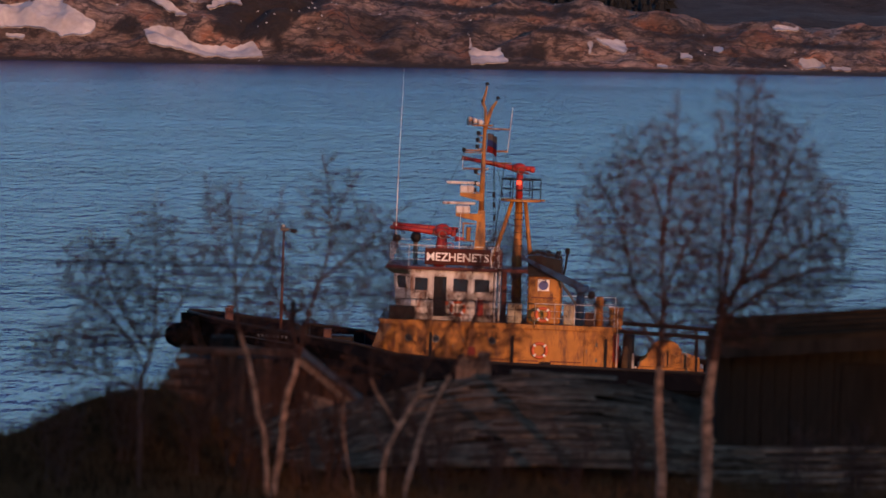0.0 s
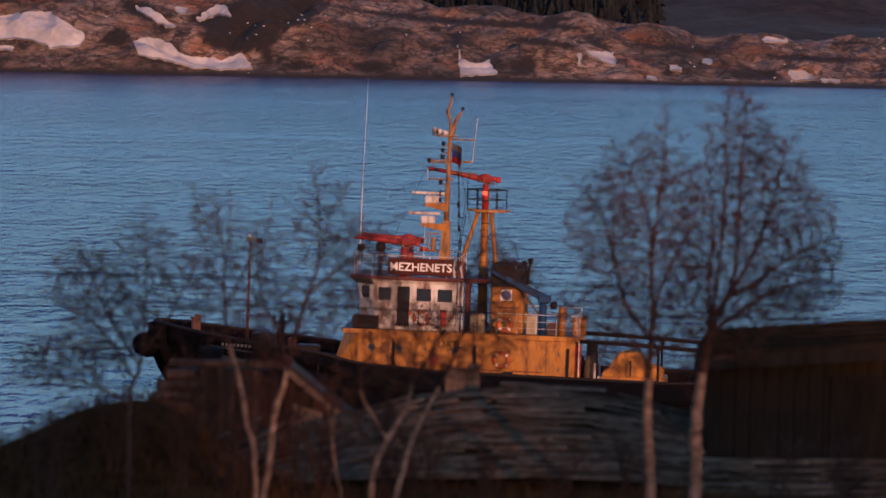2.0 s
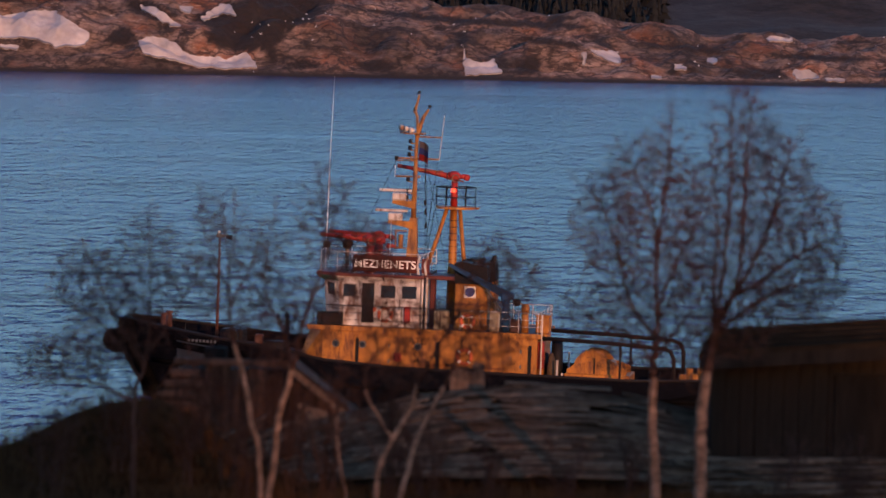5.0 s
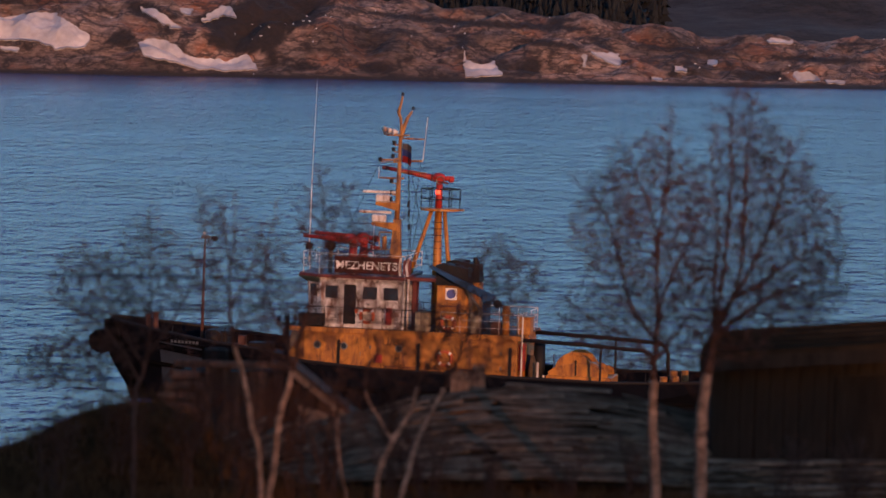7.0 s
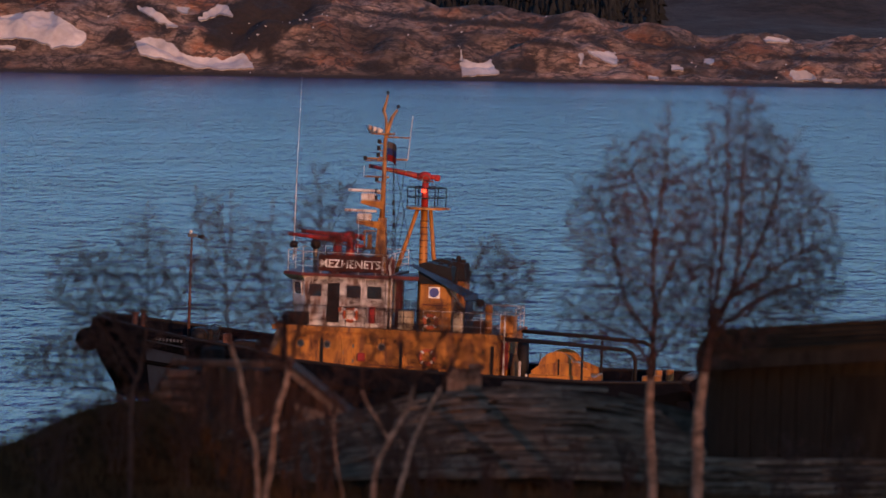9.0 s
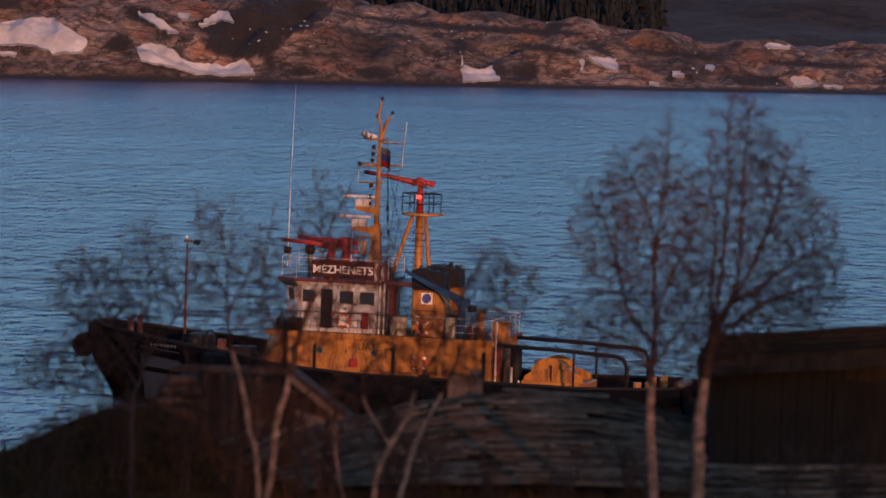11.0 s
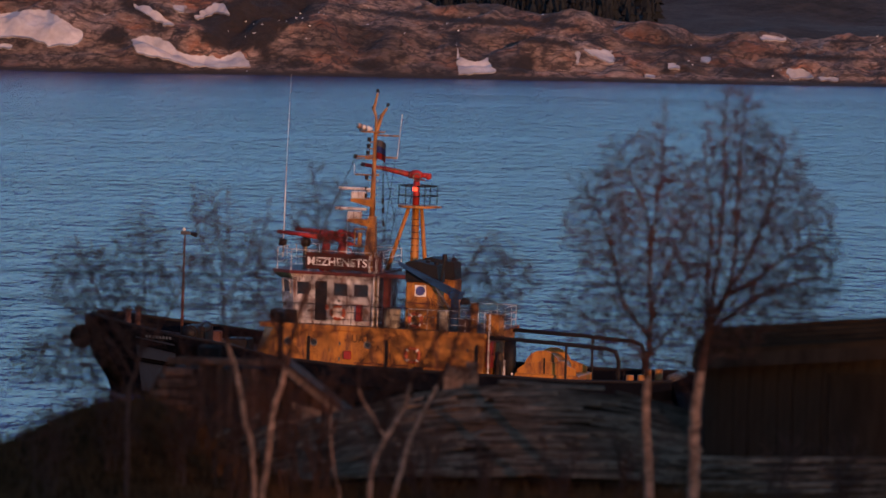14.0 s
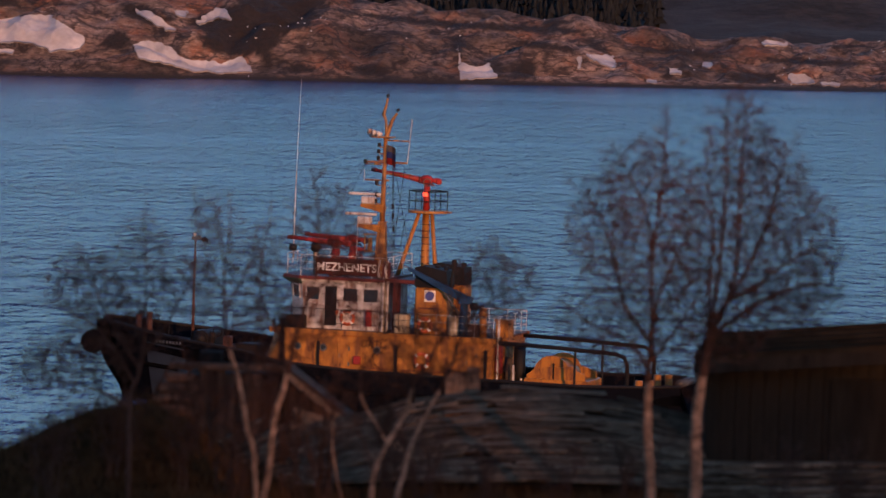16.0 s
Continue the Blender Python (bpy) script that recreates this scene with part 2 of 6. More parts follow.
# ---- mesh tools ----
class Shape:
    """Collects solids as vertices and faces."""

    def __init__(self):
        self.v, self.f = [], []

    def add(self, verts, faces):
        n = len(self.v)
        self.v += [tuple(p) for p in verts]
        self.f += [tuple(i + n for i in q) for q in faces]
        return self

    def box(self, x0, x1, y0, y1, z0, z1, c=0.0):
        """A box with chamfered edges."""
        x0, x1, y0, y1, z0, z1 = min(x0, x1), max(x0, x1), min(y0, y1), max(y0, y1), min(z0, z1), max(z0, z1)
        c = min(c, (x1 - x0) * 0.4, (y1 - y0) * 0.4, (z1 - z0) * 0.4)
        if c <= 0:
            v = [(x, y, z) for z in (z0, z1) for y in (y0, y1) for x in (x0, x1)]
            return self.add(v, [(0, 2, 3, 1), (4, 5, 7, 6), (0, 1, 5, 4), (2, 6, 7, 3), (0, 4, 6, 2), (1, 3, 7, 5)])
        bm = bmesh.new()
        for x, sx in ((x0, 1), (x1, -1)):
            for y, sy in ((y0, 1), (y1, -1)):
                for z, sz in ((z0, 1), (z1, -1)):
                    bm.verts.new((x, y + sy * c, z + sz * c))
                    bm.verts.new((x + sx * c, y, z + sz * c))
                    bm.verts.new((x + sx * c, y + sy * c, z))
        bmesh.ops.convex_hull(bm, input=bm.verts)
        return self.take(bm)

    def take(self, bm):
        bm.verts.index_update()
        self.add([v.co for v in bm.verts], [tuple(v.index for v in f.verts) for f in bm.faces])
        bm.free()
        return self

    def hull(self, points):
        bm = bmesh.new()
        for p in points:
            bm.verts.new(p)
        bmesh.ops.convex_hull(bm, input=bm.verts)
        return self.take(bm)

    def tube(self, pts, radii, n=8, closed=True):
        """A round bar along a line of points; radii: one, or one for each point."""
        pts = [Vector(p) for p in pts]
        if not isinstance(radii, (list, tuple)):
            radii = [radii] * len(pts)
        rings, side = [], None
        for i, p in enumerate(pts):
            d = (pts[min(i + 1, len(pts) - 1)] - pts[max(i - 1, 0)]).normalized()
            if side is None:
                side = d.cross(Vector((0.31, 0.17, 0.93)) if abs(d.z) < 0.9 else Vector((1, 0.1, 0))).normalized()
            side = (side - d * side.dot(d)).normalized()
            up = d.cross(side)
            rings.append([p + (side * math.cos(2 * math.pi * k / n) + up * math.sin(2 * math.pi * k / n)) * radii[i] for k in range(n)])
        v = [q for r in rings for q in r]
        f = [(i * n + k, i * n + (k + 1) % n, (i + 1) * n + (k + 1) % n, (i + 1) * n + k) for i in range(len(pts) - 1) for k in range(n)]
        if closed:
            f += [tuple(range(n))[::-1], tuple((len(pts) - 1) * n + k for k in range(n))]
        return self.add(v, f)

    def ring(self, centre, big, small, axis="y", n=20, m=8):
        v, f = [], []
        for i in range(n):
            a = 2 * math.pi * i / n
            for k in range(m):
                b = 2 * math.pi * k / m
                r, h = big + small * math.cos(b), small * math.sin(b)
                p = {"y": (r * math.cos(a), h, r * math.sin(a)), "x": (h, r * math.cos(a), r * math.sin(a)), "z": (r * math.cos(a), r * math.sin(a), h)}[axis]
                v.append(Vector(centre) + Vector(p))
                f.append((i * m + k, ((i + 1) % n) * m + k, ((i + 1) % n) * m + (k + 1) % m, i * m + (k + 1) % m))
        return self.add(v, f)

    def ball(self, centre, rx, ry, rz, n=12, m=8):
        v = [(centre[0] + rx * math.sin(math.pi * j / m) * math.cos(2 * math.pi * i / n), centre[1] + ry * math.sin(math.pi * j / m) * math.sin(2 * math.pi * i / n),
              centre[2] + rz * math.cos(math.pi * j / m)) for j in range(m + 1) for i in range(n)]
        return self.add(v, [(j * n + i, (j + 1) * n + i, (j + 1) * n + (i + 1) % n, j * n + (i + 1) % n) for j in range(m) for i in range(n)])

    def mesh(self, name, material, smooth=False):
        me = bpy.data.meshes.new(name)
        me.from_pydata(self.v, [], self.f)
        me.materials.append(material)
        me.validate()
        bm = bmesh.new()
        bm.from_mesh(me)
        bmesh.ops.recalc_face_normals(bm, faces=bm.faces)
        bm.to_mesh(me)
        bm.free()
        if smooth:
            for p in me.polygons:
                p.use_smooth = True
        return me


def part(name, shape, material, parent=None, label="", smooth=False):
    ob = new(name, shape.mesh(name, material, smooth))
    ob.parent = parent
    return tagged(ob, label) if label else ob


def lettering(name, text, size, material, parent, place, label, depth=0.015, bold=0.0):
    """Raised letters on a side that faces the port beam, reading from bow to stern."""
    cu = bpy.data.curves.new(name, "FONT")
    cu.body, cu.size, cu.extrude, cu.align_x, cu.offset = text, size, depth, "CENTER", bold
    ob = bpy.data.objects.new(name, cu)
    scene.collection.objects.link(ob)
    me = bpy.data.meshes.new_from_object(ob.evaluated_get(bpy.context.evaluated_depsgraph_get()))
    bpy.data.objects.remove(ob)
    me.materials.clear()
    me.materials.append(material)
    made = new(name, me)
    made.parent = parent
    made.matrix_basis = place
    return tagged(made, label)


def fbm(x, y, z=0.0, octaves=4):
    return noise.fractal(Vector((x, y, z)), 1.0, 2.0, octaves)


def smooth_step(a, b, v):
    s = min(1, max(0, (v - a) / (b - a)))
    return s * s * (3 - 2 * s)


def grid_mesh(name, xs, ys, height, material):
    v = [(x, y, height(x, y)) for y in ys for x in xs]
    n = len(xs)
    f = [(j * n + i, j * n + i + 1, (j + 1) * n + i + 1, (j + 1) * n + i) for j in range(len(ys) - 1) for i in range(n - 1)]
    me = bpy.data.meshes.new(name)
    me.from_pydata(v, [], f)
    me.materials.append(material)
    for p in me.polygons:
        p.use_smooth = True
    return new(name, me)


def spread(parts):
    """Grid lines: (from, to, step) stretches joined."""
    out = []
    for a, b, s in parts:
        k = max(1, round((b - a) / s))
        out += [a + (b - a) * i / k for i in range(k)]
    return out + [parts[-1][1]]


# ---- ground, water, far shore ----
def ground_height(x, y):
    if y < 0:
        # unseen ridge behind the viewer, raised to keep sun off the foreground
        h = 21.9 + 14.0 * smooth_step(-12, -118, y)
        return h + 0.5 * fbm(x * 0.03, y * 0.03, 2)
    h = 21.9 - 0.04 * y - 3.9 * smooth_step(10, 85, y) - 16.0 * smooth_step(108, 185, y) * (1 + 0.05 * fbm(x * 0.02, y * 0.02))
    mound = 1.52 * math.exp(-((x + 5.2) / (2.75 if x < -5.2 else 1.6)) ** 2 - ((y - 97.3) / 3.2) ** 2)
    return h + mound + 0.10 * fbm(x * 0.35, y * 0.35, 7) * smooth_step(6, 30, y)


def build_setting():
    g = grid_mesh("ground", spread([(-900, -60, 40), (-60, -14, 4), (-14, 14, 0.5), (14, 60, 4), (60, 900, 40)]),
                  spread([(-600, -20, 20), (-20, 80, 4), (80, 112, 0.5), (112, 200, 6)]), ground_height, GROUND)
    tagged(g, "withered brown slope falling to the water", kind="structure")
    # unseen bare wood added on the ridge behind, to thin the low sun
    rng = random.Random(31)
    s = Shape()
    for k in range(480):
        x, y, h = rng.uniform(-70, 210), rng.uniform(-140, -122), rng.uniform(7.5, 11.0)
        z = ground_height(x, y) - 0.3
        s.tube([(x, y, z), (x + rng.uniform(-0.3, 0.3), y, z + h * 0.5), (x + rng.uniform(-0.5, 0.5), y, z + h)], [0.2, 0.13, 0.03], 4, False)
        for _ in range(46):
            u = rng.uniform(0.12, 0.95)
            a, l = rng.uniform(0, 6.28), rng.uniform(1.0, 3.0) * (1.15 - u)  + 0.4
            s.tube([(x, y, z + h * u), (x + l * math.cos(a), y + l * math.sin(a), z + h * u + l * rng.uniform(0.2, 0.9))], [0.085, 0.03], 4, False)
    me = bpy.data.meshes.new("sun_screen_wood")
    me.from_pydata(s.v, [], s.f)
    me.materials.append(TWIG)
    tagged(new("sun_screen_wood", me), "unseen bare wood added on the ridge to thin the sun", "wood", kind="stuff")
    w = Shape().add([(-4500, 150, 0), (4500, 150, 0), (4500, 4500, 0), (-4500, 4500, 0)], [(0, 1, 2, 3)])
    return tagged(part("water", w, WATER), "rippled blue sea water of a bay", kind="structure")


SHORE_Y = 917.0


def ridge(x):
    """Height of the rocky shore's back, along the shore."""
    pts = ((-900, 26), (-200, 22), (-85, 17), (-45, 15.5), (-22, 14.6), (-10, 12.4), (0, 11.2), (12, 10.6), (28, 9.7), (38, 7.9), (52, 6.9), (64, 6.3), (80, 7.2), (200, 11), (900, 22))
    for (a, p), (b, q) in zip(pts, pts[1:]):
        if x <= b:
            return p + (q - p) * smooth_step(a, b, x)
    return pts[-1][1]


def shore_height(x, y):
    d = y - SHORE_Y - 2.2 * fbm(x * 0.045, 3.1)
    if d < 0:
        return max(-2.0, d * 0.7)
    s = min(1, d / 42)
    base = ridge(x) * (1 - (1 - s) ** 2.1)
    if d > 42:
        base -= (d - 42) * 0.05
    w = smooth_step(0, 6, d)
    dome = abs(noise.noise(Vector((x * 0.07, y * 0.09, 5.0)))) * 4.2
    ridges = noise.ridged_multi_fractal(Vector((x * 0.09 + 0.03 * y, y * 0.11, 2.0)), 0.9, 2.1, 5, 1.0, 2.0) - 1.2
    crag = 0.9 * ridges + noise.noise(Vector((x * 0.22, y * 0.17, 9.0))) * 0.9 + noise.noise(Vector((x * 0.55 + 0.2 * y, y * 0.4, 4.0))) * 0.4
    return max(0.25 * w, base * (0.88 + 0.12 * w) + w * (dome - 1.1 + crag) * (0.45 + 0.55 * smooth_step(45, 30, d)))


HEATH_AREAS = [
    [(-43.5, 9.6), (-40, 7.2), (-41, 5.4), (-37, 4.2), (-33, 3.6), (-31.5, 4.4), (-29.8, 2.0), (-28.5, 2.4), (-29, 5.0), (-26, 8.2), (-23, 9.2), (-22, 12), (-24, 16), (-36, 16), (-35, 12.5), (-38, 12.2)],
    [(-22, 12.6), (-12, 11.4), (0, 10.6), (12, 10.2), (22, 9.6), (23, 8.7), (12, 8.9), (2, 9.2), (-6, 9.8), (-16, 11.2)],
    [(-55, 12.5), (-50, 12.0), (-46, 9.5), (-49, 8.6), (-54, 10.6)], [(-58, 5.2), (-54, 8.2), (-52, 6.2), (-54, 4.4)],
    [(-0.5, 8.0), (2.4, 8.2), (2.6, 5.2), (1.2, 5.0)], [(9, 7.6), (16, 7.2), (22, 6.2), (20, 5.4), (12, 6.4)],
    [(10, 2.6), (13, 4.6), (15, 3.0), (14, 1.2), (10.5, 1.0)], [(30, 7.0), (40, 6.4), (47, 5.2), (44, 4.9), (34, 6.0)], [(50, 5.6), (60, 5.2), (70, 5.0), (68, 4.2), (55, 4.4)],
    [(-27, 2.2), (-24, 3.0), (-21, 1.6), (-26, 1.0)], [(-16, 2.4), (-11, 3.2), (-9, 1.6), (-14, 0.9)], [(45, 2.6), (54, 3.0), (55, 1.2), (47, 1.0)]]


def within(outline, x, z):
    hit = False
    for (ax, az), (bx, bz) in zip(outline, outline[1:] + outline[:1]):
        if (az > z) != (bz > z) and x < ax + (z - az) / (bz - az) * (bx - ax):
            hit = not hit
    return hit


def shore_patch(outline, lift, rough, name, material, label, category, group):
    """Snow or scrub lying on the shore rock; outline: points along the shore and up its face."""
    xs = [p[0] for p in outline]
    step = 0.2
    x0, nx = min(xs) - 1, int((max(xs) - min(xs) + 2) / step)
    ny = int(44 / step)
    v, index, f = [], {}, []
    def corner(i, j):
        if (i, j) not in index:
            x, y = x0 + i * step, SHORE_Y + j * step
            index[i, j] = len(v)
            v.append((x, y, shore_height(x, y) + rough * abs(noise.noise(Vector((x * 1.7, y * 1.7, 3.0))))))
        return index[i, j]
    for i in range(nx):
        for j in range(ny):
            x, y = x0 + (i + 0.5) * step, SHORE_Y + (j + 0.5) * step
            z = shore_height(x, y) + 0.026 * (y - SHORE_Y)
            if within(outline, x + 0.5 * noise.noise(Vector((x, y, 1.0))), z + 0.35 * noise.noise(Vector((x * 0.9, y * 0.9, 8.0)))):
                f.append((corner(i, j), corner(i + 1, j), corner(i + 1, j + 1), corner(i, j + 1)))
    if not f:
        return
    me = bpy.data.meshes.new(name)
    edges = {}
    for q in f:
        for k in range(4):
            e = (q[k], q[(k + 1) % 4])
            edges[e] = edges.get(e, 0) + 1
    n = len(v)
    beside = {}
    for a, b in edges:
        if (b, a) not in edges:
            beside.setdefault(a, []).append(b)
            beside.setdefault(b, []).append(a)
    for _ in range(4):
        moved = {k: tuple((v[k][c] * 2 + sum(v[q][c] for q in near) / len(near) * 2) / 4 for c in range(2)) for k, near in beside.items()}
        for k, (x, y) in moved.items():
            v[k] = (x, y, shore_height(x, y))
    rim = [(a, b, b + n, a + n) for (a, b) in edges if (b, a) not in edges]
    me.from_pydata([(a, b, c + lift) for a, b, c in v] + [(a, b, c - 0.1) for a, b, c in v], [], f + rim)
    me.materials.append(material)
    for p in me.polygons:
        p.use_smooth = True
    tagged(new(name, me), label, category, group, "stuff")


SNOW_OUTLINES = [
    [(-78.0, 5.4), (-77.0, 8.8), (-69.0, 9.9), (-65.5, 9.8), (-62.5, 7.8), (-59.5, 6.2), (-60.5, 4.3), (-65.0, 4.0), (-68.5, 5.2), (-78.0, 5.4)],
    [(-74.5, 4.3), (-71.0, 4.0), (-71.5, 3.5), (-74.5, 3.6)],
    [(-51.9, 5.2), (-49.4, 6.2), (-45.9, 5.2), (-43.4, 3.1), (-36.9, 2.6), (-33.9, 3.9), (-32.0, 1.3), (-36.9, 0.9), (-42.4, 1.2), (-46.4, 2.4), (-50.4, 3.0)],
    [(-52.4, 11.4), (-49.4, 10.8), (-44.9, 7.8), (-46.4, 7.7), (-51.4, 10.4)],
    [(-45.8, 11.3), (-43.6, 11.2), (-43.6, 10.2), (-45.6, 10.3)],
    [(-41.8, 9.5), (-38.6, 11.9), (-37.1, 11.5), (-35.8, 9.7), (-38.4, 10.1), (-41.4, 8.8)],
    [(1.5, 6.3), (2.1, 3.4), (4.8, 2.6), (6.6, 3.4), (8.2, 1.1), (1.9, 0.6)],
    [(22.6, 5.1), (27.5, 5.0), (27.5, 2.9), (24.9, 3.6)],
    [(55.9, 2.7), (59.0, 2.5), (60.4, 1.1), (56.2, 1.0)], [(60.9, 1.3), (64.2, 1.3), (64.2, 0.8), (60.9, 0.8)],
    [(36.4, 3.1), (38.4, 2.8), (38.2, 2.2), (36.4, 2.3)], [(32.5, 1.3), (34.1, 1.2), (34.1, 0.7), (32.5, 0.7)],
    [(42.0, 4.3), (43.6, 4.2), (43.6, 3.4), (42.0, 3.5)], [(52.6, 8.1), (57.2, 8.0), (57.2, 7.3), (52.6, 7.4)],
    [(21.2, 5.0), (22.0, 4.6), (21.8, 2.6), (21.4, 2.8)]]


def hill_height(x, y):
    d = y - 985
    h = 3.0 + 0.085 * d + 16 * smooth_step(40, 300, d)
    return h + 3.2 * fbm(x * 0.014, y * 0.014, 3) + 1.2 * fbm(x * 0.07, y * 0.07, 1) - 6 * smooth_step(40, 0, d)


def conifer_shape(s, x, y, z, h, r, rng):
    n, tiers = 6, 5
    s.tube([(x, y, z - 0.5), (x, y, z + h * 0.3)], 0.16, 4, False)
    for k in range(tiers):
        a, b = z + h * (0.10 + 0.17 * k), z + h * (0.34 + 0.165 * k)
        rr = r * (1 - k / (tiers + 0.4)) * rng.uniform(0.85, 1.15)
        turn = rng.uniform(0, 6)
        v = [(x + rr * rng.uniform(0.6, 1.15) * math.cos(turn + 2 * math.pi * i / n), y + rr * rng.uniform(0.6, 1.15) * math.sin(turn + 2 * math.pi * i / n), a + rng.uniform(-0.3, 0.2)) for i in range(n)]
        s.add(v + [(x, y, b)], [(i, (i + 1) % n, n) for i in range(n)])


def build_far_shore():
    ob = grid_mesh("far_shore", spread([(-900, -120, 12), (-120, -84, 2), (-84, 84, 0.42), (84, 120, 2), (120, 900, 12)]),
                   spread([(SHORE_Y - 8, SHORE_Y + 46, 0.45), (SHORE_Y + 46, SHORE_Y + 90, 3)]), shore_height, ROCK)
    tagged(ob, "rounded reddish granite shore with brown heath", kind="structure")
    # where heath grows, as a share from 0 to 1
    grown = ob.data.attributes.new("heath", "FLOAT", "POINT")
    for v, slot in zip(ob.data.vertices, grown.data):
        x, y, z = v.co
        if abs(x) < 84:
            total = 0
            for k in range(4):
                px, pz = x + 1.3 * noise.noise(Vector((x * 0.5, y * 0.5, k * 7.0))) + 0.7 * noise.noise(Vector((x * 1.6, y * 1.6, k))), z + 0.026 * (y - SHORE_Y) + 0.6 * noise.noise(Vector((x * 0.7, y * 0.7, 30.0 + k)))
                total += any(within(o, px, pz) for o in HEATH_AREAS)
            slot.value = total / 4
    for o in SNOW_OUTLINES:
        shore_patch(o, 0.16, 0.0, "snow_patch", SNOW, "old white snow field lying on shore rock", "snow", "snow patches on the far shore")
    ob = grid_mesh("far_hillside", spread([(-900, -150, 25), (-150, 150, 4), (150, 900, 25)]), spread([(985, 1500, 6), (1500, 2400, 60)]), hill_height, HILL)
    tagged(ob, "dark rocky hillside behind the shore", kind="structure")
    rng = random.Random(5)
    s = Shape()
    for i in range(9000):
        y = 1002 + 260 * rng.random() ** 1.2
        x = rng.uniform(-0.11, 0.11) * y
        if x > 24 + 16 * rng.random() and (x < 110 or rng.random() < 0.9):
            continue
        conifer_shape(s, x, y, hill_height(x, y), rng.uniform(4, 10), rng.uniform(1.3, 2.3), rng)
    for i in range(1500):
        side = rng.choice((-1, 1))
        x, y = side * rng.uniform(115, 700), rng.uniform(1010, 1300)
        conifer_shape(s, x, y, hill_height(x, y), rng.uniform(4.5, 10), rng.uniform(1.5, 2.8), rng)
    me = bpy.data.meshes.new("conifer_forest")
    me.from_pydata(s.v, [], s.f)
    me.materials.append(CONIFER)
    tagged(new("conifer_forest", me), "conifer forest on the far hillside, its shade in the colour", "forest", kind="stuff")
    # gulls resting on the rock
    b = Shape()
    b.ball((0, 0, 0.12), 0.15, 0.07, 0.08, 8, 6).ball((0.14, 0, 0.2), 0.05, 0.045, 0.05, 6, 5).tube([(-0.12, 0, 0.12), (-0.25, 0, 0.11)], [0.045, 0.012], 5)
    first = part("gull", b, BIRD, None, "", True)
    tagged(first, "small white gull resting on the shore rock", "bird", "gulls on the far shore")
    spots = [(rng.uniform(-34, -20), rng.uniform(8, 16)) for _ in range(16)] + [(rng.uniform(-70, 75), rng.uniform(1.5, 34)) for _ in range(34)]
    for k, (x, d) in enumerate(spots):
        m = pose(x, SHORE_Y + d, shore_height(x, SHORE_Y + d) + 0.05, 0, 0, rng.uniform(0, 360))
        if k == 0:
            first.matrix_basis = m
        else:
            copy_thing(first, m)


# ---- the tug: its own space has x to the bow, y to port, z up from 0.84 m above the waterline ----
RAIL = ((-17.0, 1.35), (-12, 1.2), (-7, 1.25), (0, 1.35), (4.0, 1.6), (6.0, 2.05), (9, 2.35), (12, 2.7), (15.0, 3.1))
BEAM = ((-17.0, 2.9), (-15.5, 3.9), (-12, 4.4), (0, 4.6), (6, 4.45), (9, 4.0), (12, 2.8), (14, 1.75), (15.0, 0.5))
BEAM_WL = ((-17.0, 2.3), (-15.5, 3.5), (-12, 4.2), (0, 4.5), (6, 3.9), (9, 2.9), (12, 1.5), (14, 0.5), (15.0, 0.05))


def along(table, x):
    for (a, p), (b, q) in zip(table, table[1:]):
        if x <= b:
            return p + (q - p) * (x - a) / (b - a)
    return table[-1][1]


